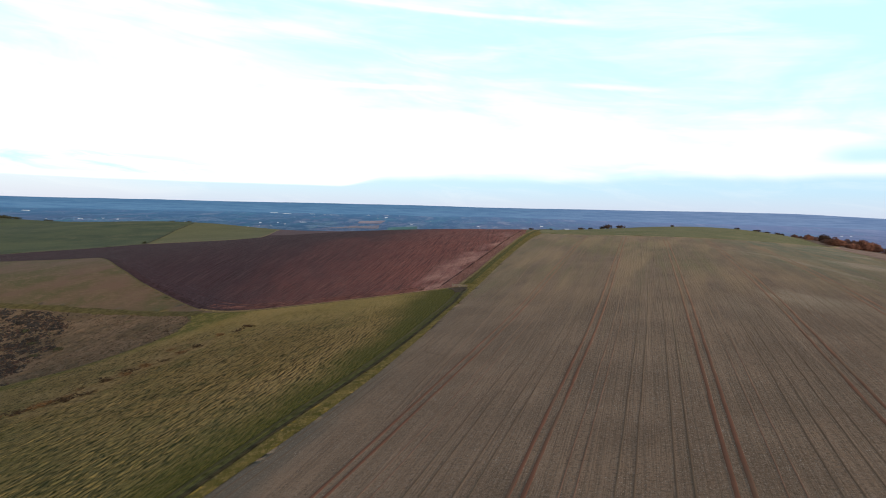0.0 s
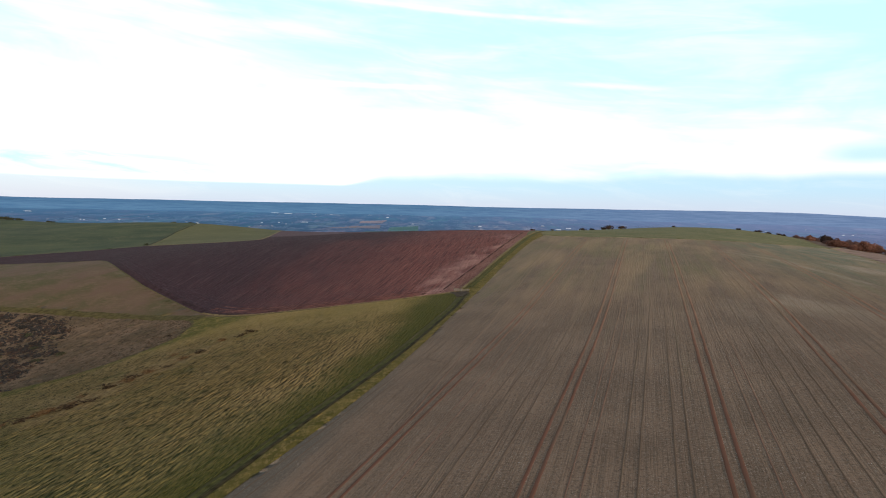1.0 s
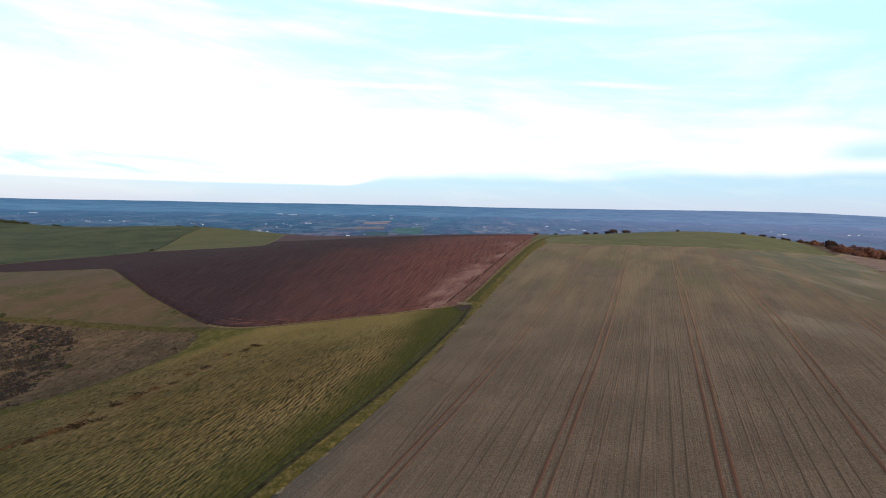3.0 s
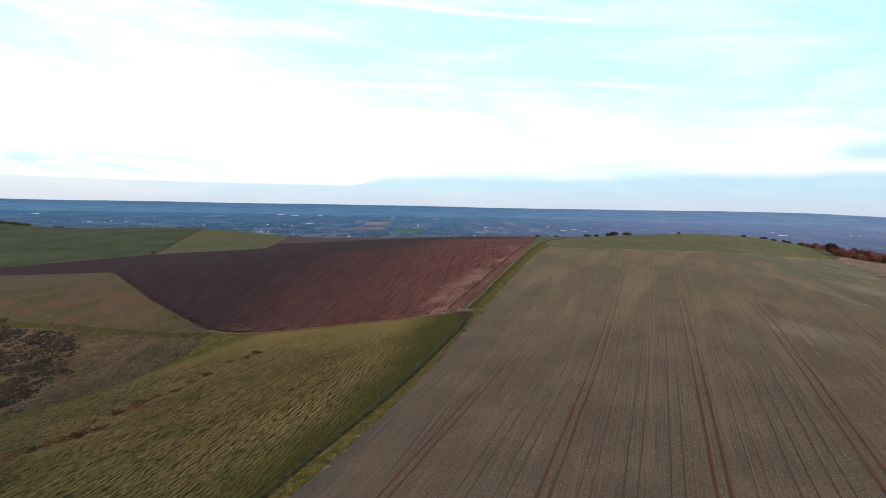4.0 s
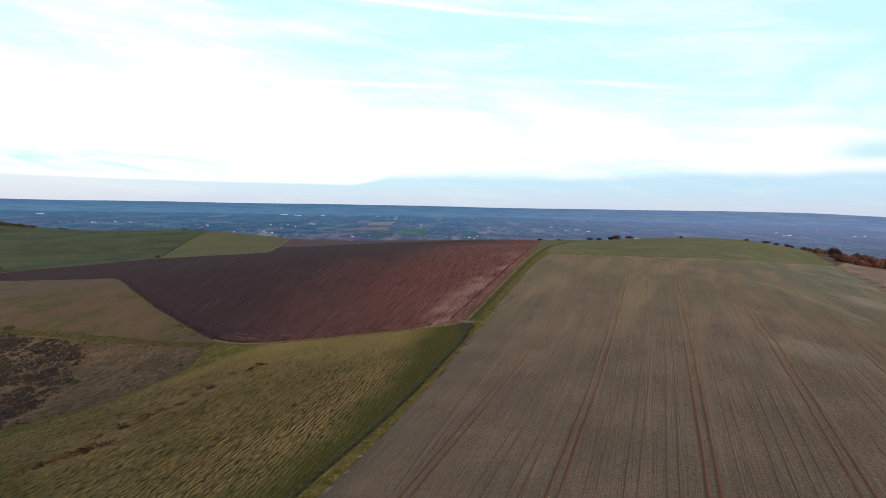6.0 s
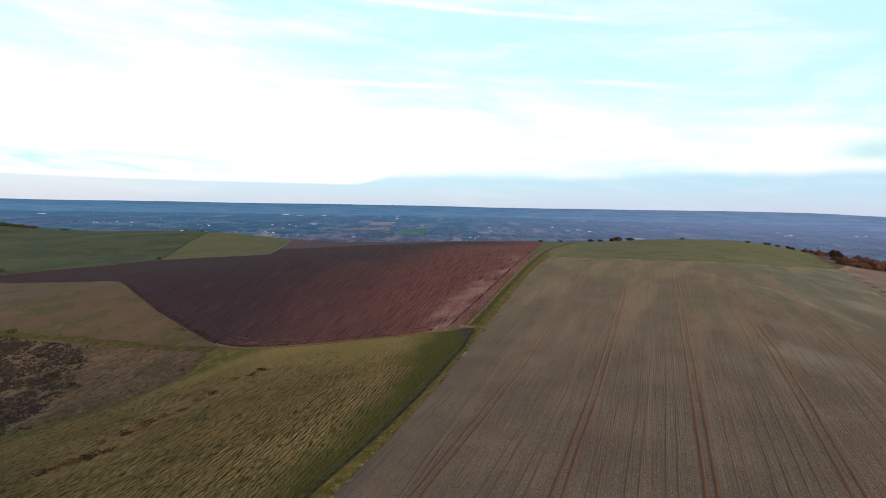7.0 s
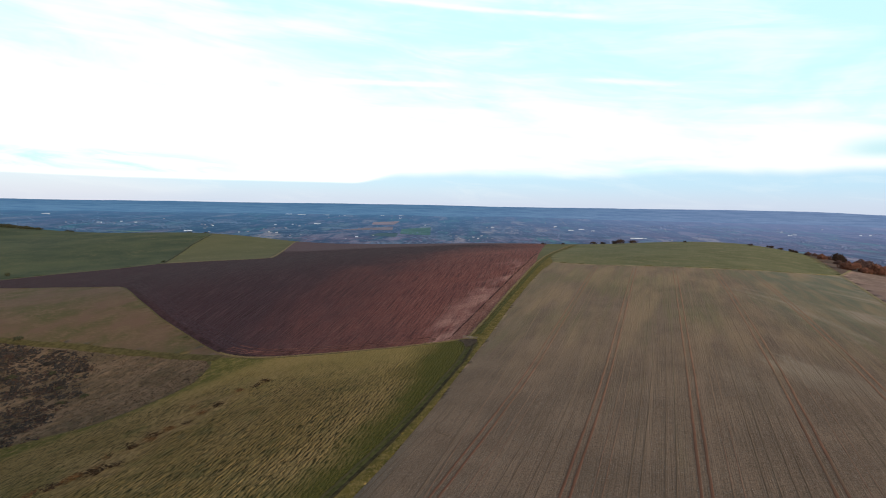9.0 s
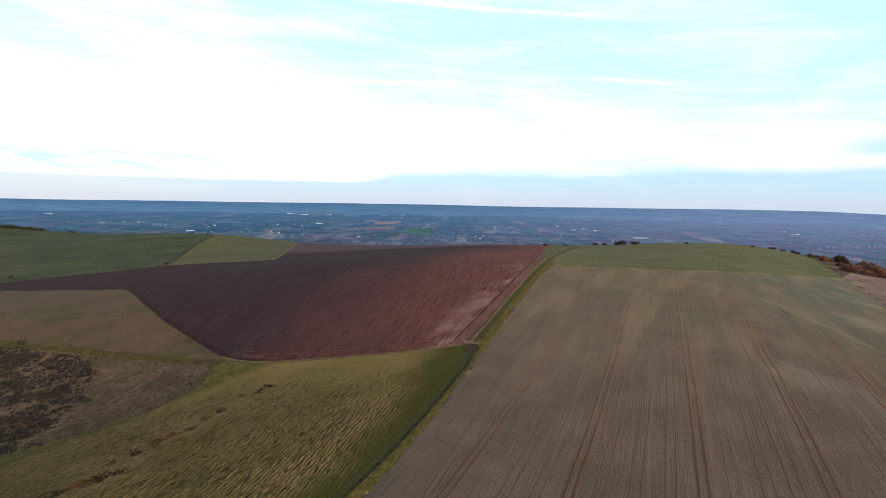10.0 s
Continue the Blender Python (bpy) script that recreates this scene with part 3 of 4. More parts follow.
def build_ground():
    def axis(lo, hi, fine_lo, fine_hi, step):
        fine = np.arange(fine_lo, fine_hi + 0.1, step)
        out, v, s = [], fine_hi, step
        while v < hi:
            s *= 1.09
            v += s
            out.append(v)
        back, v, s = [], fine_lo, step
        while v > lo:
            s *= 1.09
            v -= s
            back.append(v)
        return np.array(back[::-1] + fine.tolist() + out)
    ax, ay = axis(-6500, 6500, -760, 300, 5.0), axis(-4800, 6500, -80, 960, 5.0)
    gx, gy = np.meshgrid(ax, ay, indexing="ij")
    x, y = gx.ravel(), gy.ravel()
    z = land(x, y)
    near = (np.abs(x) < 1700) & (y > -80) & (y < 960)
    z[near] -= no_fields(x[near], y[near])
    f = grid_faces(len(ax), len(ay))
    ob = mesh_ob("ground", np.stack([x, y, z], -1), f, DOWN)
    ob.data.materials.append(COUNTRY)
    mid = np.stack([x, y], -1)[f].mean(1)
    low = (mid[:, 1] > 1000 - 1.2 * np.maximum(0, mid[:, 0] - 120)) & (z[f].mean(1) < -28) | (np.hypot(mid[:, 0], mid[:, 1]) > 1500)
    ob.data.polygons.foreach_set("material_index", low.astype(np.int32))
    return tagged(ob, "grassy chalk downland falling to a wooded lowland", "ground", kind="structure")


build_ground()


# ---- fields ----
def clods(x, y):
    return 0.02 * waves(x, y, 2.5, 3, 2)


def tussocks(x, y):
    """Wind-combed tussocks in broken ripples, lower towards the track and the hollow."""
    u, v = COMB[0] * y + COMB[1] * x, COMB[1] * y - COMB[0] * x
    phase = 5.0 * v + 2.6 * waves(u / 3.0, v, 1.5, 13, 2) + 2.2 * waves(x, y, 9.0, 17, 2)
    turn = np.mod(phase / 6.2832, 1.0)
    ripple = np.where(turn < 0.72, turn / 0.72, (1 - turn) / 0.28)
    broken = soft(0.55 + 0.9 * waves(u / 2.6, v, 0.9, 12, 2))
    fade = soft((TRACK_X(y) - 5 - x) / 18.0) * 0.86 + 0.14
    fade = fade * (1 - 0.5 * soft((y - 200) / 15)) * (1 - 0.45 * soft((-160 - x) / 12))
    return (0.30 * ripple * (0.35 + 0.65 * broken) + 0.06 * waves(u / 2, v, 0.6, 15, 1)) * fade * (0.8 + 0.35 * waves(x, y, 25.0, 14, 2))


def furrows(x, y):
    """Ridges and furrows along the plough's way, uneven and cloddy."""
    across = x + 0.165 * y + 1.2 * waves(x, y, 40.0, 6, 2)
    strong = 0.5 + 0.5 * waves(across * 0.6, y * 0.02, 2.0, 7, 2)
    return 0.17 * strong * np.sin(across * 2.3) + 0.10 * waves(x, y, 2.2, 5, 2)


def scrub_relief(x, y):
    return 0.7 * np.abs(waves(x, y, 4.0, 21, 3)) * soft((-180 - x) / 40) + 0.30 * waves(x, y * 0.6, 1.9, 22, 2)


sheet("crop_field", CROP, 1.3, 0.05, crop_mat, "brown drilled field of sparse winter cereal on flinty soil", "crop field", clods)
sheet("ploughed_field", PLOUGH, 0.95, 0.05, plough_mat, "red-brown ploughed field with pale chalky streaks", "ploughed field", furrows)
sheet("grass_field", GREEN, 4.0, 0.05, HEADLAND, "short green grass field on the hill's crest", "grass field")
sheet("grass_field", [(-77.3, 426), (-87.3, 490), (-122, 712), (-128, 775), (-95, 775), (-92.3, 668), (-79.3, 490)], 2.0, 0.05, LEY, "yellow-green grass wedge between ploughland and track", "grass field", turns=0)
sheet("grass_field", YELLOW, 4.0, 0.05, LEY, "yellow-green grass ley beyond the ploughed field", "grass field")
sheet("grass_field", DARK, 6.0, 0.05, PASTURE, "dark green pasture over a rounded hillside", "grass field")
sheet("dry_pasture", PALE, 3.0, 0.05, STUBBLE, "pale dry grass pasture with straw tones", "pasture")
sheet("scrub_slope", SCRUB_SLOPE, 1.0, 0.05, SCRUB, "brown scrubby slope of dead bracken and rough grass", "scrub", scrub_relief)

MEADOW_EDGE = [(float(TRACK_X(y)) - 1.9, y) for y in (20, 78, 92, 104, 117, 136, 158, 199, 218)]
MEADOW_OUTLINE = MEADOW_EDGE + [(-69, 226.5), (-80, 222.5), (-96, 219), (-121, 217), (-149, 217.5), (-165, 219.5), (-176, 222), (-190, 223), (-182, 215), (-174.5, 196), (-176.5, 184), (-181.4, 171.5), (-188.6, 160), (-203.5, 152), (-216.6, 143.6), (-230, 131), (-258, 50), (-230, 20)]
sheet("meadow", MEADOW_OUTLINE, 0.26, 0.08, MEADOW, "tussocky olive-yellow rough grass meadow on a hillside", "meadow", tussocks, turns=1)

VERGE_LOW = [(float(TRACK_X(y)) + 1.7, y) for y in (-70, 78, 92, 104, 117, 136, 158, 199)]
VERGE_OUTLINE = VERGE_LOW + [(-60.8, 222), (-66.3, 230), (-67.6, 262), (-70.6, 312), (-72.6, 368), (-76.5, 425), (-79, 490), (-92, 668), (-91, 740), (-86, 740), (-85, 683), (-80, 581), (-73, 460), (-65.3, 423)] + [(x + 0.45, y) for x, y in CROP_LEFT[::-1]]
sheet("grass_verge", VERGE_OUTLINE, 0.5, 0.12, VERGE, "yellowish grass verge between the crop and the track", "verge", lambda x, y: 0.28 * np.abs(waves(x, y, 1.5, 31, 2)), turns=0)
sheet("rough_hillside", [(125, 477), (134, 560), (142, 640), (138, 722), (225, 730), (240, 527), (208, 523), (147, 548)], 3.0, 0.06, turf("briar_ground", (0.066, 0.048, 0.042), (0.104, 0.072, 0.064), (0.130, 0.092, 0.074), 0.58, 0.06, 0.5, gloss=0.03), "mauve-brown rough ground under the hillside hedge", "rough grass", lambda x, y: 0.5 * np.abs(waves(x, y, 4.0, 35, 2)))
MARGIN = turf("bleached_margin", (0.150, 0.104, 0.092), (0.225, 0.150, 0.134), (0.250, 0.185, 0.155), 0.58, 0.05, 0.5, gloss=0.03)
sheet("rough_margin", [(117, 432), (122, 472), (146, 545), (208, 520), (215, 380), (165, 250), (93, 200), (96, 270), (102, 322), (110, 380)], 3.0, 0.05, MARGIN, "bleached pinkish rough margin beside the crop", "rough grass", lambda x, y: 0.3 * np.abs(waves(x, y, 4.0, 33, 2)))


def ribbon(name, line, width, lift, mat, parent=None, step=2.0, wobble=0.12, seed=1, crown=0.05, skirt=-0.12):
    """A shallow rut or strip along a line of plan points, with raised lips."""
    pts = np.array(line, float)
    seg = np.hypot(*np.diff(pts, axis=0).T)
    s = np.concatenate([[0], np.cumsum(seg)])
    t = np.arange(0, s[-1], step)
    x, y = np.interp(t, s, pts[:, 0]), np.interp(t, s, pts[:, 1])
    dx, dy = np.gradient(x), np.gradient(y)
    k = np.hypot(dx, dy)
    nx, ny = dy / k, -dx / k
    shift = wobble * waves(t, t * 0 + seed * 13.0, 9.0, seed, 2)
    wide = width * (1 + (0.35 if width > 0.46 else 0.18) * waves(t, t * 0 + seed * 7.0, 6.0, seed + 5, 2))
    rows = []
    for a, h in ((-0.75, skirt), (-0.5, crown), (-0.2, 0.01), (0.2, 0.01), (0.5, crown), (0.75, skirt)):
        px, py = x + nx * (a * wide + shift), y + ny * (a * wide + shift)
        rows.append(np.stack([px, py, land(px, py) + lift + h], -1))
    v = np.stack(rows, 0).reshape(-1, 3)
    return mesh_ob(name, v, grid_faces(6, len(t)), mat, parent)


def sway(x, y):
    """How far the drilling turns aside down the slope."""
    return np.interp(x, (-55, -33, -9, 3, 14, 37, 60), (-8.0, -7.2, -3.9, -2.4, -0.5, -2.4, -3.2)) * soft((205 - y) / 165)


def tramline(x, y0, y1, gauge=1.95, width=0.42, label="pair of reddish wheel ruts running through the crop", mat=None):
    base = new("tramline")
    for side in (-1, 1):
        line = [(x + side * gauge / 2 + float(sway(x, y)), y) for y in np.arange(y0, y1, 8.0)]
        ribbon("wheel_rut", line, width, 0.085 if mat is None else 0.07, mat or TYRE, base, seed=int(abs(x)) * 2 + side + 3, wobble=0.10, crown=0.012 if mat is None else 0.006, skirt=-0.04)
    return tagged(base, label, "tramline", "tramlines in the crop")


for x, y1 in ((-33.4, 408), (-9.4, 409), (14.3, 412), (38.0, 420), (60.0, 426)):
    tramline(x, 20, y1)
DRILL = rut_soil("drill_mark_soil", (0.116, 0.083, 0.063), (0.176, 0.130, 0.092))
DRILL_PALE = rut_soil("turned_drill_soil", (0.168, 0.102, 0.078), (0.240, 0.165, 0.118))
for k, x in enumerate((-48.2, -27.4, -21.6, -15.6, -3.8, 2.4, 8.6, 20.2, 26.4, 31.6, 43.8, 49.5, 54.6, 66.0, 72.0, 78.4, 84.2)):
    tramline(x, 20 + 7 * (k % 5), 385 + 7 * (k % 4), (2.1, 1.9, 2.2)[k % 3], (0.20, 0.17, 0.19)[k % 3], "faint pair of thin pale drill wheel marks in the crop" if k % 3 == 1 else "faint pair of thin dark drill wheel marks in the crop", DRILL_PALE if k % 3 == 1 else DRILL)
headland = new("tramline")
for side in (-1, 1):
    ribbon("wheel_rut", [(x + side * 0.95, y) for x, y in ((-40.6, 100), (-41.2, 125), (-41.8, 150), (-42.2, 175), (-43.4, 206), (-46.2, 245), (-48.8, 300), (-51.0, 355), (-52.4, 405))], 0.22, 0.07, DRILL_PALE if side > 0 else DRILL, headland, seed=141 + side, wobble=0.12, crown=0.015, skirt=-0.05)
tagged(headland, "faint curving pair of wheel marks beside the crop's grassy edge", "tramline", "tramlines in the crop")
loop = ribbon("turning_mark", [(-50.2, 147), (-49.4, 142.5), (-48.0, 140.6), (-46.0, 139.6), (-44.2, 138.6)], 0.3, 0.07, DRILL, None, step=0.5, seed=147, wobble=0.05, crown=0.015, skirt=-0.05)
tagged(loop, "short curved wheel mark where a tractor turned in the crop", "wheel mark")


WORN = plain("worn_grass", (0.066, 0.064, 0.021), 0.4, 0.8)
track = new("farm_track")
for off, width, mat in ((-0.75, 0.32, WORN), (0.75, 0.75, RUT)):
    ribbon("wheel_rut", [(float(TRACK_X(y)) + off, y) for y in np.arange(-60, 224, 6.0)], width, 0.13, mat, track, seed=51 + int(off), wobble=0.2)
ribbon("grass_crown", [(float(TRACK_X(y)) + 0.05, y) for y in np.arange(-60, 222, 6.0)], 0.9, 0.13, WORN, track, seed=55, crown=0.02)
tagged(track, "two dark muddy ruts of a grass farm track", "track")
upper = new("farm_track")
for side in (-1, 1):
    ribbon("wheel_rut", [(x + side * 0.65, y) for x, y in ((-64.3, 234), (-67.2, 287), (-69.3, 343), (-71.7, 400), (-74.2, 460), (-81.5, 581), (-87, 683), (-88, 740))], 0.7, 0.34, WORN, upper, seed=61 + side)
tagged(upper, "dark grassy ruts between ploughland and crop", "track")

STRAW = plain("dry_grass_edge", (0.170, 0.125, 0.062), 0.3, 0.6)
edge = ribbon("grass_edge", PLOUGH_LOW[:8], 1.0, 0.14, STRAW, None, seed=71, wobble=0.4)
tagged(edge, "thin strip of dry straw grass along the ploughland", "grass edge")


def beside(line, off):
    """The line moved off to its right-hand side, seen along it."""
    p = np.array(line, float)
    d = np.gradient(p, axis=0)
    return p + off * np.stack([d[:, 1], -d[:, 0]], -1) / np.hypot(d[:, 0], d[:, 1])[:, None]


CLAY = plain("pale_turned_clay", (0.118, 0.052, 0.046), 0.6, 0.2)
PURPLE = plain("purple_turned_clay", (0.048, 0.031, 0.041), 0.5, 0.5)
for k, off in enumerate((3.2, 5.0, 6.6, 9.5)):
    for mat, line, label in ((CLAY, beside(PLOUGH_LOW[1:8], off), "pale red clay furrow turned along the edge of the ploughland"), (PURPLE, beside(PLOUGH_LOW[6:13], off * 1.1 + 1.5), "dull purple clay furrow along the edge of the ploughland")):
        lines = ribbon("headland_furrow", line, (0.55, 0.4, 0.6, 0.5)[k], 0.11, mat, None, seed=90 + k, wobble=0.12, crown=0.05)
        tagged(lines, label, "furrow", "headland furrows")
lines = ribbon("headland_furrow", [(-75.4, 229), (-77, 275), (-78.6, 334), (-82, 416), (-90, 500)], 0.7, 0.10, plain("deep_furrow_clay", (0.050, 0.020, 0.018), 0.4, 0.3), None, seed=93, wobble=0.15, crown=0.04)
tagged(lines, "deep dark red furrow inside the ploughland's edge", "furrow", "headland furrows")
DARK_FURROW = plain("dark_furrow_clay", (0.036, 0.019, 0.024), 0.4, 0.3)
lines = ribbon("headland_furrow", beside(PLOUGH_LOW[5:14], 2.2), 2.4, 0.10, DARK_FURROW, None, seed=95, wobble=0.1, crown=0.03)
tagged(lines, "dark furrow along the edge of the ploughland", "furrow", "headland furrows")
for line in ([(-483, 507.5), (-439, 524), (-376, 528.5), (-374.5, 532), (-448, 669), (-514, 791)],):
    lines = ribbon("grass_edge", line, 1.6, 0.14, plain("tan_grass_edge", (0.165, 0.125, 0.070), 0.3, 0.4), None, seed=98, wobble=0.4)
    tagged(lines, "tan dry grass edge of the grass ley", "grass edge")
edge = ribbon("grass_edge", [(-67.3, 231.5), (-68.6, 262), (-71.3, 316), (-73.3, 370), (-75.8, 420), (-78.6, 490), (-91.8, 668), (-90.5, 735)], 1.0, 0.22, STRAW, None, seed=72, wobble=0.4)
tagged(edge, "thin strip of dry straw grass beside the track", "grass edge")
edge = ribbon("grass_edge", CROP_END, 2.0, 0.12, plain("dull_grass_edge", (0.205, 0.158, 0.100), 0.4, 0.2), None, seed=73, wobble=0.6)
tagged(edge, "pale grass baulk along the end of the crop", "grass edge")
edge = ribbon("grass_edge", [(93, 200), (95.6, 270), (101.6, 322), (109.6, 380), (116.6, 432), (121.5, 472), (146, 547)], 1.3, 0.16, plain("margin_straw", (0.185, 0.150, 0.085), 0.3, 0.4), None, seed=76, wobble=0.4)
tagged(edge, "thin strip of pale dry grass between crop and margin", "grass edge")
edge = ribbon("grass_edge", [(-184, 223), (-237, 230), (-290, 233), (-342, 230), (-560, 234)], 4.0, 0.2, plain("rank_grass", (0.072, 0.060, 0.024), 0.3, 0.4), None, seed=74, wobble=0.8)
tagged(edge, "dark rank grass strip below the dry pasture", "grass edge")
edge = ribbon("grass_edge", [(-488, 504), (-550, 594), (-611, 683.5), (-693, 821)], 1.8, 0.25, plain("hedge_bottom", (0.032, 0.036, 0.018), 0.3, 0.4), None, seed=75, wobble=0.8)
tagged(edge, "dark grown-out boundary strip between two grass fields", "grass edge")


# ---- bushes ----
def crown_mesh(name, clumps, seed, flat=0.75, ragged=0.25):
    """Many small faceted leaf clumps about a lumpy crown of unit radius."""
    rng = random.Random(seed)
    v, f = [], []
    big = clumps >= 600
    count = 11 if big else 6
    lobes = []
    for k in range(count):
        a, r = k * 2.4 + rng.uniform(-0.4, 0.4), 0.62 * math.sqrt(k / count)
        lobes.append((r * math.cos(a), r * math.sin(a), 0.92 - 0.75 * r + rng.uniform(-0.12, 0.05), rng.uniform(0.26, 0.42)) if big else (rng.uniform(-0.5, 0.5), rng.uniform(-0.5, 0.5), rng.uniform(0.25, 0.75), rng.uniform(0.35, 0.62)))
    for _ in range(clumps):
        lx, ly, lz, lr = rng.choice(lobes)
        a, b = rng.uniform(0, 6.283), math.acos(rng.uniform(-0.75, 1))
        r = lr * (rng.uniform(0.82, 1.08) if big else rng.uniform(0.6, 1.0 + ragged))
        c = Vector((lx + r * math.sin(b) * math.cos(a), ly + r * math.sin(b) * math.sin(a), max(0.04, (lz + r * math.cos(b)) * flat)))
        if big and rng.random() < 0.22:
            c.z *= rng.uniform(0.1, 0.7)
        size = rng.uniform(0.03, 0.06) if big else rng.uniform(0.05, 0.12)
        base = len(v)
        for ax in ((1, 0, 0), (-1, 0, 0), (0, 1, 0), (0, -1, 0), (0, 0, 1), (0, 0, -1)):
            k = size * rng.uniform(0.5, 1.4)
            v.append(tuple(c + Vector(ax) * k + Vector((rng.uniform(-1, 1), rng.uniform(-1, 1), rng.uniform(-1, 1))) * size * 0.4))
        for p, q, s in ((0, 2, 4), (2, 1, 4), (1, 3, 4), (3, 0, 4), (2, 0, 5), (1, 2, 5), (3, 1, 5), (0, 3, 5)):
            f.append((base + p, base + q, base + s))
    me = bpy.data.meshes.new(name)
    me.from_pydata(v, [], f)
    return me


def trunk_mesh(seed):
    rng = random.Random(seed)
    bm = bmesh.new()
    stems = [((0, 0, -0.15), (rng.uniform(-0.3, 0.3), rng.uniform(-0.3, 0.3), rng.uniform(0.5, 0.75)), 0.05) for _ in range(5)]
    for a, b, r in stems:
        a, b = Vector(a), Vector(b)
        turn = (b - a).to_track_quat("Z", "Y").to_matrix().to_4x4()
        bmesh.ops.create_cone(bm, segments=6, radius1=r, radius2=r * 0.35, depth=(b - a).length, matrix=Matrix.Translation((a + b) / 2) @ turn)
    me = bpy.data.meshes.new("trunk")
    bm.to_mesh(me)
    bm.free()
    me.materials.append(BARK)
    return me


CROWNS = {}


def bush(x, y, size, tall, mat, label, seed, group="", clumps=260, name="bush"):
    """A bush on the land: stems and a crown of clumps."""
    key = (mat.name, seed % 4, clumps)
    if key not in CROWNS:
        me = crown_mesh("crown", clumps, seed % 4 + 7)
        me.materials.append(mat)
        CROWNS[key] = (me, trunk_mesh(seed % 4 + 3))
    base = new(name)
    for n, me in (("crown", CROWNS[key][0]), ("trunk", CROWNS[key][1])):
        o = new(n, me)
        o.parent = base
    rng = random.Random(seed * 31)
    base.matrix_basis = pose(x, y, float(land(x, y)) - 0.1, 0, 0, rng.uniform(0, 360)) @ Matrix.Diagonal((size, size * rng.uniform(0.8, 1.2), tall, 1))
    return tagged(base, label, "bush", group)


seed = 100
for x, y, size, tall, mat in ((140.7, 549, 7.0, 9.0, RUSSET), (151, 543, 8.2, 6.2, RUSSET), (160, 549, 8.2, 10.5, RUSSET), (170, 561, 7.6, 10, RUSSET), (179, 552, 6.5, 7.5, RUSSET), (190, 566, 8, 10, HAW), (146, 598, 5, 5, HAW), (157, 590, 6, 6.5, RUSSET), (168, 600, 7, 8, HAW),
                              (143, 640, 5.6, 7.0, RUSSET), (150, 647, 4.3, 4.6, HAW), (159, 655, 8.0, 10.5, THORN), (172, 632, 8.0, 9.0, HAW), (166, 668, 6, 7.5, THORN), (181, 645, 7.5, 9, HAW), (137, 668, 3.4, 3.4, HAW), (142, 690, 4.4, 4.6, RUSSET), (150, 700, 5, 5, HAW), (134, 706, 3.2, 3.0, THORN), (158, 708, 5, 6, RUSSET), (184, 600, 7, 8.5, RUSSET)):
    seed += 1
    bush(x + 4, y, size * 0.92, tall * 0.84, mat, {"russet_leaves": "russet-leaved autumn bush in the hillside hedge", "grey_brown_haw_twigs": "bare grey-brown hawthorn in the hillside hedge"}.get(mat.name, "bare dark thorn bush in the hillside hedge"), seed, "hedge on the hillside", 1800)
for x, y, size, tall in ((-70, 770, 5, 3.5), (-60, 768, 4, 3), (-47, 758, 5.5, 4.5), (-37, 752, 6, 6), (-24, 752, 5.5, 4.5), (33, 728, 2.5, 2.2), (98, 724, 3, 2.4), (119, 736, 4, 3), (128, 728, 3.5, 2.6), (137, 722, 4, 3.4), (-128, 742, 4, 2.6), (-105, 752, 3, 2.2)):
    seed += 1
    bush(x, y, size, tall, THORN, "small dark thorn bush on the crest of the hill", seed, "bushes on the crest", 260)
for k in range(9):
    seed += 1
    bush(-1225 + 11 * k + 4 * math.sin(k * 2.1), 846 + 2.0 * k, 10 - 0.35 * k, 8.5 - 0.48 * k, OLIVE, "dark evergreen bush on the far pasture's crest", seed, "bushes beyond the pasture", 260)
for x, y, size, tall in ((-1070, 868, 8, 3), (-1060, 869, 6, 2.5), (-779, 868, 5, 2.4), (-745, 868, 5, 2.2), (-498, 514, 2.6, 2.4), (-569, 397, 2.6, 4.0), (-329, 233, 2.6, 2.6)):
    seed += 1
    bush(x, y, size, tall, OLIVE, "lone dark bush at a field boundary", seed, "lone bushes", 260)
DEAD = plain("blackened_bracken", (0.040, 0.026, 0.015), 0.5, 0.8)
RUSTY = plain("rust_bracken", (0.105, 0.058, 0.026), 0.45, 0.8)
for x, y, size, tall, mat in ((-139.5, 118, 3.4, 1.1, DEAD), (-142, 121, 3.0, 0.9, RUSTY), (-137.5, 123.5, 3.2, 1.0, DEAD), (-143, 115, 3.0, 0.9, RUSTY), (-145, 110, 3.2, 0.9, DEAD), (-148, 106, 3.0, 0.8, RUSTY),
                              (-143.5, 136, 3.0, 1.2, DEAD), (-141, 139, 2.6, 0.9, RUSTY), (-143, 144, 2.8, 0.9, DEAD), (-141, 148.5, 2.4, 0.8, RUSTY), (-139, 153, 2.6, 0.9, DEAD), (-140.5, 162, 2.4, 0.8, RUSTY),
                              (-138.5, 167, 2.4, 0.9, DEAD), (-139.5, 181, 2.2, 0.8, RUSTY), (-136.5, 185.5, 2.8, 1.1, DEAD), (-134.0, 189, 2.2, 1.3, DEAD), (-150, 168, 2.2, 0.7, RUSTY), (-146, 128, 2.4, 0.7, RUSTY)):
    seed += 1
    bush(x, y, size * 1.3, tall * 0.95, mat, "low blackened clump of dead bracken in the meadow" if mat is DEAD else "low rust-brown clump of dead bracken in the meadow", seed, "bracken in the meadow", 150, "bracken_clump")


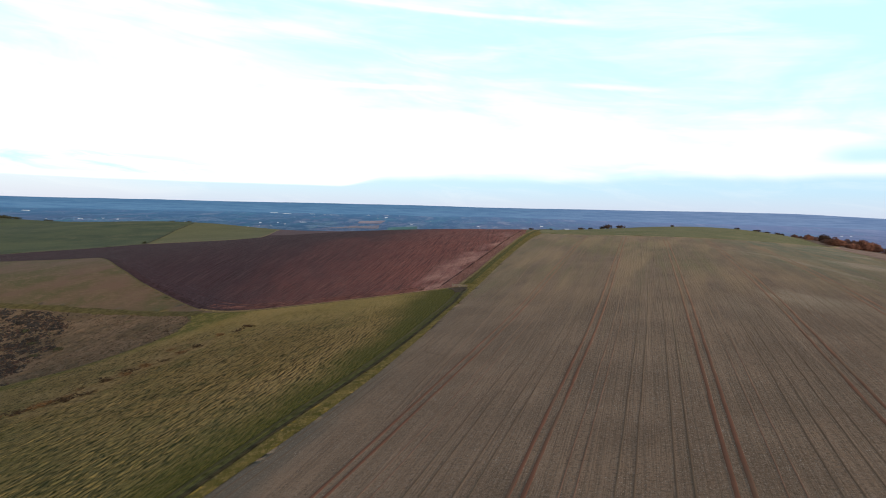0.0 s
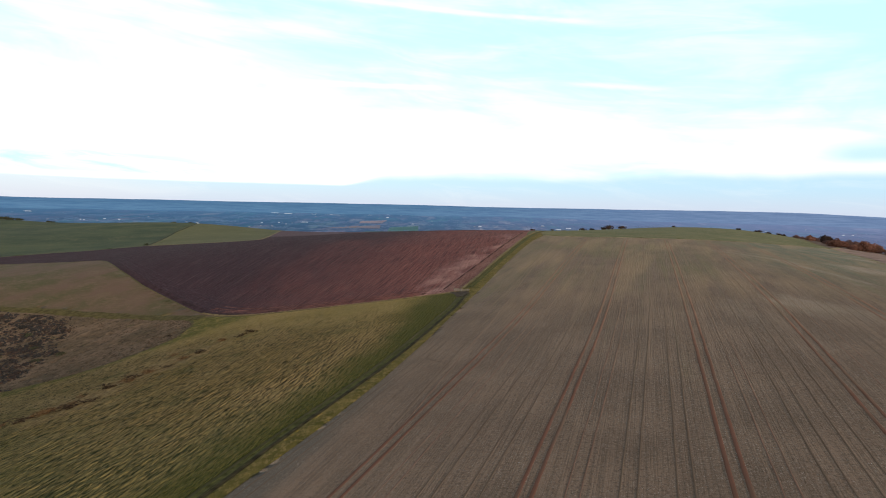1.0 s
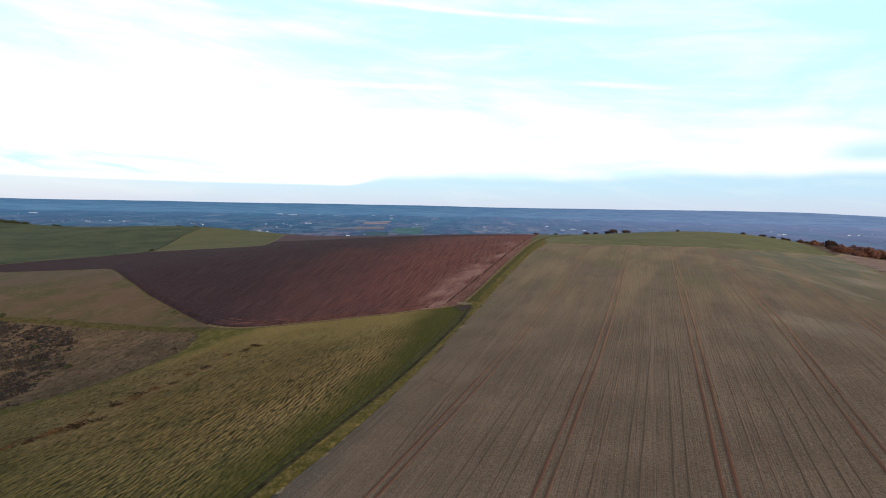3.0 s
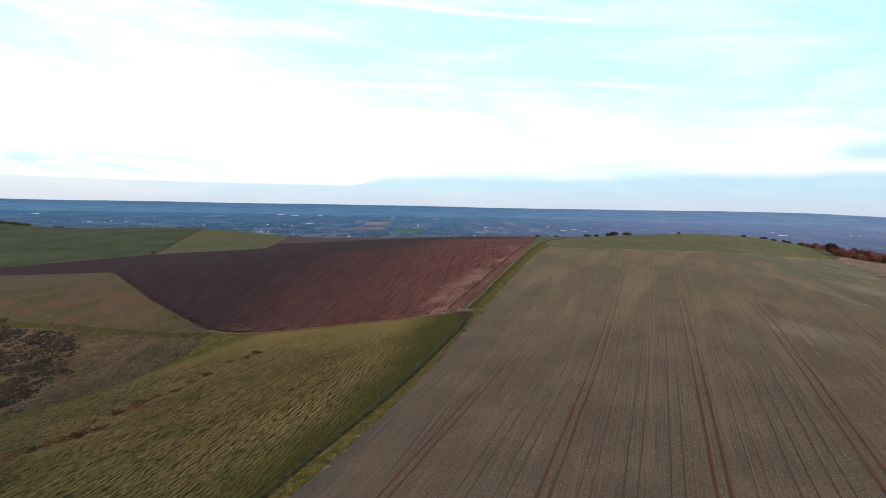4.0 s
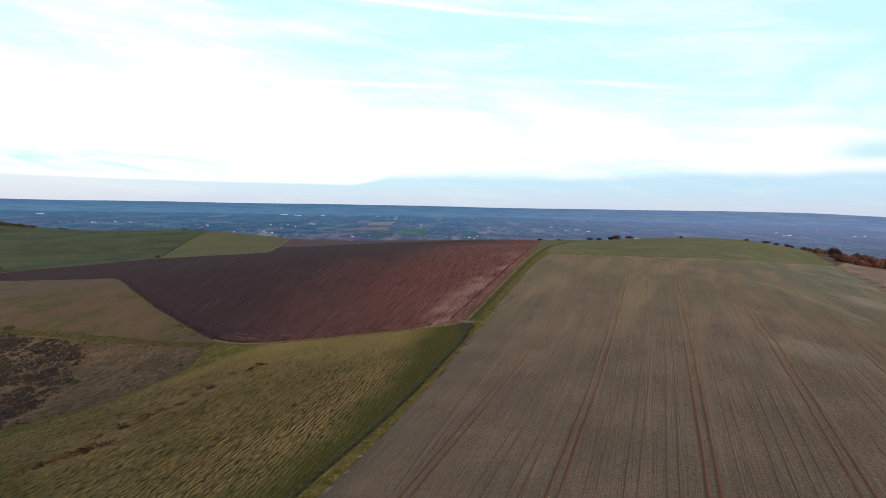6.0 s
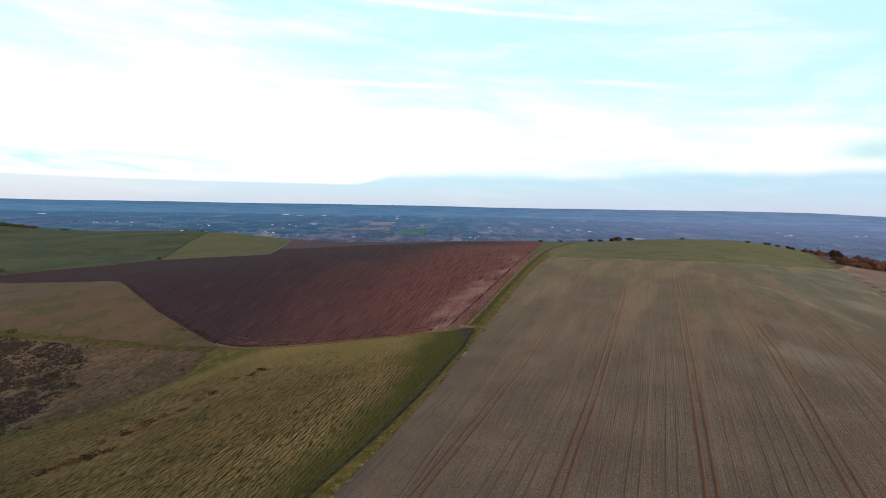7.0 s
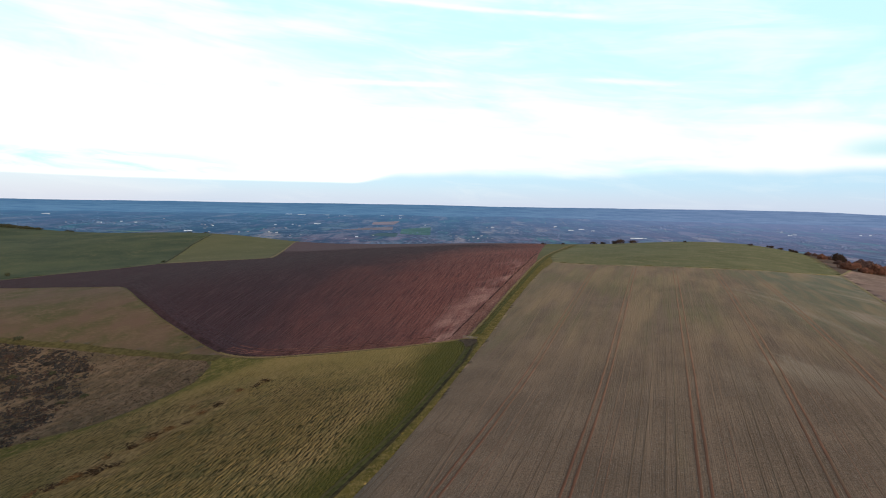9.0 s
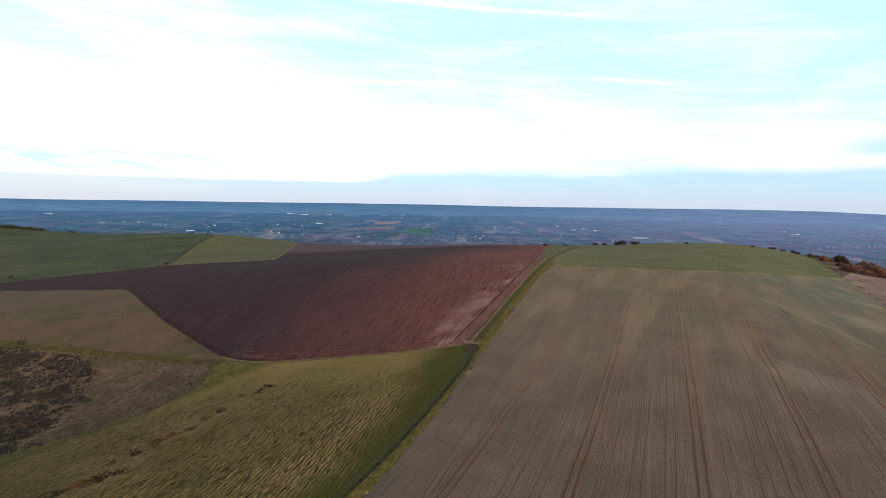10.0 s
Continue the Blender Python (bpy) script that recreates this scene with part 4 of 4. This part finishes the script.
pick = random.Random(44)
outline = np.array(SCRUB_SLOPE, float)
for k in range(230):
    x, y = pick.uniform(-330, -196), pick.uniform(105, 226)
    if signed(outline, np.array([x]), np.array([y]))[0][0] < 3 or 0.5 * float(waves(np.array([x]), np.array([y]), 24.0, 81, 2)[0]) + 0.8 * float(soft((-197 - 0.72 * (y - 155) - x) / 16)) < pick.uniform(0.2, 0.95):
        continue
    seed += 1
    s = pick.uniform(1.2, 3.4)
    bush(x, y, s, s * pick.uniform(0.5, 0.8), pick.choice((BRIAR, BRIAR, OLIVE, THORN)), "low dark scrub bush on the rough slope", seed, "scrub on the slope", 150, "scrub_bush")


def scatter(name, spots, sizes, mat, label, category, seed, squash=0.6, smooth=False):
    """Uncountable low clumps joined into one object."""
    rng = np.random.RandomState(seed)
    n = len(spots)
    unit = np.array([(1, 0, 0), (-1, 0, 0), (0, 1, 0), (0, -1, 0), (0, 0, 1), (0, 0, -0.6)], float)
    tri = np.array([(0, 2, 4), (2, 1, 4), (1, 3, 4), (3, 0, 4), (2, 0, 5), (1, 2, 5), (3, 1, 5), (0, 3, 5)])
    v = unit[None] * rng.uniform(0.6, 1.4, (n, 6, 1)) + rng.uniform(-0.3, 0.3, (n, 6, 3))
    v = v * np.stack([sizes, sizes, sizes * squash], -1)[:, None]
    z = land(spots[:, 0], spots[:, 1])
    v = v + np.stack([spots[:, 0], spots[:, 1], z + sizes * squash * 0.3], -1)[:, None]
    f = (tri[None] + 6 * np.arange(n)[:, None, None]).reshape(-1, 3)
    return tagged(mesh_ob(name, v.reshape(-1, 3), f, mat, smooth=smooth), label, category, kind="stuff")


rng = np.random.RandomState(7)
poly = np.array(SCRUB_SLOPE, float)
spots = np.stack([rng.uniform(-380, -174, 110000), rng.uniform(60, 228, 110000)], -1)
spots = spots[signed(poly, spots[:, 0], spots[:, 1])[0] > rng.uniform(-2.0, 4.0, len(spots))]
thicket = soft((-199 - 0.72 * (spots[:, 1] - 155) - spots[:, 0]) / 16)
dense = 0.9 * waves(spots[:, 0], spots[:, 1], 24.0, 81, 3) + 1.2 * waves(spots[:, 0], spots[:, 1], 8.0, 83, 2) + 2.3 * thicket - 1.9
thick = dense > rng.uniform(-0.5, 0.7, len(spots))
for pick, low, high, mat, label in ((0, 0.35, 1.1, BRIAR, "dark bare scrub twigs over the slope"), (1, 0.2, 0.6, BRACKEN, "brown dead bracken over the slope"), (2, 0.3, 0.9, THORN, "brown briar tufts over the slope")):
    chosen = spots[thick][pick::3]
    scatter("scrub", chosen, rng.uniform(low, high, len(chosen)), mat, label, "scrub", 82 + pick, 0.6, True)
thin = spots[~thick][::3]
scatter("rough_grass", thin, rng.uniform(0.2, 0.6, len(thin)), plain("faded_tufts", (0.074, 0.055, 0.040), 0.5, 0.25), "faded rough grass tufts over the slope", "grass", 86, 0.45, True)


# flints turned up on the nearer half of the crop
spots = np.stack([rng.uniform(-58, 62, 90000), 55 + 150 * rng.uniform(0, 1, 90000) ** 1.2], -1)
rows = waves(spots[:, 0] * 1.0, spots[:, 1] * 0.06, 3.0, 61, 3) + 0.5 * waves(spots[:, 0], spots[:, 1], 25.0, 62, 2)
spots = spots[(rows > rng.uniform(-0.7, 0.5, len(spots))) & (signed(rounded(CROP), spots[:, 0], spots[:, 1])[0] > 0.5)]
scatter("flints", spots, rng.uniform(0.03, 0.075, len(spots)), FLINT, "pale grey flints scattered over the soil", "stones", 63, 0.7)

# ---- gate ----
def box(bm, x0, x1, y0, y1, z0, z1):
    m = Matrix.Translation(((x0 + x1) / 2, (y0 + y1) / 2, (z0 + z1) / 2)) @ Matrix.Diagonal((x1 - x0, y1 - y0, z1 - z0, 1))
    bmesh.ops.create_cube(bm, size=1.0, matrix=m)


def gate():
    base = new("field_gate")
    base.matrix_basis = pose(-66.0, 228.2, float(land(-66.0, 228.2)), 0, 0, -6)
    for x in (-3.1, -0.05, 3.0):
        bm = bmesh.new()
        box(bm, x - 0.09, x + 0.09, -0.09, 0.09, -0.3, 1.25)
        part("post", bm, WOOD, base)
    for k in range(5):
        for x in (-3.0, 0.05):
            bm = bmesh.new()
            box(bm, x, x + 2.95, -0.035, 0.035, 0.20 + 0.19 * k, 0.30 + 0.19 * k)
            part("rail", bm, WOOD, base)
    tagged(base, "weathered grey wooden field gate across the track", "gate")


gate()
sheet("mud_patch", [(-70.5, 227.2), (-66, 227.5), (-62.2, 226.6), (-61.6, 223), (-62.4, 217.5), (-64.0, 216), (-65.6, 219), (-67, 222.6), (-69.5, 225)], 0.4, 0.22, MUD, "trodden muddy patch before the gate", "mud", lambda x, y: 0.06 * waves(x, y, 1.5, 91, 2) - 0.08)


# ---- lowland ----
PLASTER = plain("pale_render", (0.19, 0.25, 0.36), 0.1, 0.05, 0.8)


def shed(x, y, length, deep, tall, turn, wall, name="warehouse", label="long white-roofed warehouse in the lowland"):
    base = new(name)
    base.matrix_basis = pose(x, y, float(land(x, y)) - 1, 0, 0, turn)
    bm = bmesh.new()
    box(bm, -length / 2, length / 2, -deep / 2, deep / 2, 0, tall)
    part("wall", bm, wall, base)
    bm = bmesh.new()
    h = max(1.2, deep * 0.12)
    v = [bm.verts.new(p) for p in ((-length / 2 - 0.4, -deep / 2 - 0.4, tall), (length / 2 + 0.4, -deep / 2 - 0.4, tall), (length / 2 + 0.4, deep / 2 + 0.4, tall), (-length / 2 - 0.4, deep / 2 + 0.4, tall), (-length / 2, 0, tall + h), (length / 2, 0, tall + h))]
    for q in ((0, 1, 5, 4), (2, 3, 4, 5), (1, 2, 5), (3, 0, 4), (3, 2, 1, 0)):
        bm.faces.new([v[i] for i in q])
    part("roof", bm, WHITE if name == "warehouse" else ROOF, base)
    return tagged(base, label, "building", "buildings in the lowland")


for x, y, length in ((-2238, 3375, 59), (-2154, 3397, 71), (-2034, 3480, 79), (-1932, 3520, 70), (-1709, 3661, 31), (-1604, 3725, 35), (-1549, 3583, 23), (-1516, 3745, 60), (-1473, 3642, 19), (-1707, 2843, 45), (-1889, 2094, 42), (-1192, 3105, 14), (-1834, 2648, 12), (-1161, 2241, 17),
                     (-417, 3180, 35), (-375, 3269, 36), (-309, 3196, 22), (-532, 3401, 22), (-832, 3170, 21), (-75, 2830, 95), (602, 3302, 24), (629, 3334, 26), (601, 3507, 14), (916, 3393, 15), (960, 3407, 12), (743, 3882, 40), (-3117, 2398, 60), (-2488, 2181, 30), (-2473, 2292, 12), (-2388, 2297, 12), (-650, 4372, 40)):
    shed(x, y, length * 0.75, length * 0.06 + 5, 2.0, 20 + (x * 7 % 20) - 10, WHITE)
rng = random.Random(5)
for x, y in ((-764, 2396), (-741, 2509), (-731, 2603), (-679, 2512), (-606, 2406), (-700, 2440), (-650, 2480), (-790, 2450), (64, 2762), (42, 3421), (838, 3766), (634, 3394), (-1682, 2165), (-1551, 2247), (-1696, 2653), (-1580, 2235), (-1600, 2260), (-1655, 2190), (-2014, 2397), (-1926, 2238), (-2100, 2420), (-1740, 2690), (-1780, 2720)):
    shed(x, y, rng.uniform(6, 9), rng.uniform(5, 6), 2.8, rng.uniform(0, 180), WHITE if rng.random() < 0.5 else PLASTER, "house", "small pale house in a lowland village")
for k in range(44):
    cx, cy, sx, sy = rng.choice(((-740, 2470, 110, 150), (-1200, 2330, 130, 120), (-2150, 2280, 350, 160), (-1700, 2650, 260, 200), (-1900, 3500, 400, 200), (-300, 3300, 400, 300), (700, 3400, 300, 250), (-1600, 2220, 160, 60)))
    x, y = rng.gauss(cx, sx), rng.gauss(cy, sy)
    shed(x, y, rng.uniform(5, 9), rng.uniform(4, 6), 2.4, rng.uniform(0, 180), PLASTER, "house", "small pale house in a lowland town")


# Cover colours are pulled towards blue: haze put into each field's tone.
def far_field(outline, colour, label):
    sheet("far_field", outline, 25.0, 0.8, plain("far_field_cover", colour, 0.15, 0.01), label, "field", turns=1)


far_field([(-1449, 2968), (-1519, 3135), (-1427, 3299), (-1349, 3042)], (0.235, 0.212, 0.285), "pale pinkish bare field in the lowland")
far_field([(-1423, 2534), (-1376, 2754), (-1295, 2908), (-1201, 2687), (-1300, 2640)], (0.175, 0.165, 0.220), "pale fallow field in the lowland")
far_field([(-1080, 2499), (-1198, 2795), (-1111, 2976), (-938, 2505)], (0.060, 0.145, 0.168), "dull green grass field in the lowland")
far_field([(-1162, 2345), (-1179, 2494), (-1109, 2545), (-1027, 2338)], (0.052, 0.112, 0.152), "dull green grass field in the lowland")
far_field([(-2130, 1868), (-2032, 1925), (-1934, 1935), (-1990, 1900)], (0.130, 0.220, 0.190), "pale green grass field in the lowland")


def lowland_woods():
    """Hedges and woods: rows and patches of tree crowns."""
    r = np.random.RandomState(9)
    spots, sizes = [], []
    for _ in range(420):
        a, dist = r.uniform(-1.05, 0.42), 1150 + 3300 * r.uniform(0, 1) ** 1.3
        x, y, turn = dist * math.sin(a), dist * math.cos(a), r.choice([0.1, 0.3, 1.6, 1.8, 2.6]) + r.uniform(-0.2, 0.2)
        n = r.randint(8, 30)
        t = np.arange(n) * r.uniform(7, 10)
        spots.append(np.stack([x + t * math.cos(turn) + r.uniform(-3, 3, n), y + t * math.sin(turn) + r.uniform(-3, 3, n)], -1))
        sizes.append(r.uniform(3.0, 6.5, n))
    for _ in range(220):
        a, dist = r.uniform(-1.05, 0.42), 1250 + 3200 * r.uniform(0, 1) ** 1.3
        n = r.randint(20, 80)
        spots.append(np.stack([dist * math.sin(a) + r.normal(0, 60, n), dist * math.cos(a) + r.normal(0, 28, n)], -1))
        sizes.append(r.uniform(4.5, 8.5, n))
    spots, sizes = np.concatenate(spots), np.concatenate(sizes)
    ok = land(spots[:, 0], spots[:, 1]) < -30
    scatter("far_woods", spots[ok], sizes[ok], FAR_WOOD, "dusky winter woods and hedges over the lowland", "woods", 10, 0.18, True)


lowland_woods()


def far_hills(near, top, mat, label, seed):
    """A long low ridge across the end of the lowland."""
    a = np.radians(np.linspace(-80, 45, 420))
    top = top + 5 * waves(a * 60, a * 0, 11.0, seed, 4)
    rows = []
    for r, h in ((-330, -0.03), (-220, 0.06), (-110, 0.2), (20, 0.42), (140, 0.66), (250, 0.88), (330, 1.0), (410, 0.92), (600, 0.2)):
        x, y = (near + r) * np.sin(a), (near + r) * np.cos(a)
        rows.append(np.stack([x, y, land(x, y) * (1 - h) + top * h], -1))
    ob = mesh_ob("backdrop", np.stack(rows, 0).reshape(-1, 3), grid_faces(9, len(a)), mat)
    tagged(ob, label, "hills", kind="structure")


turn = np.linspace(-80, 45, 420)
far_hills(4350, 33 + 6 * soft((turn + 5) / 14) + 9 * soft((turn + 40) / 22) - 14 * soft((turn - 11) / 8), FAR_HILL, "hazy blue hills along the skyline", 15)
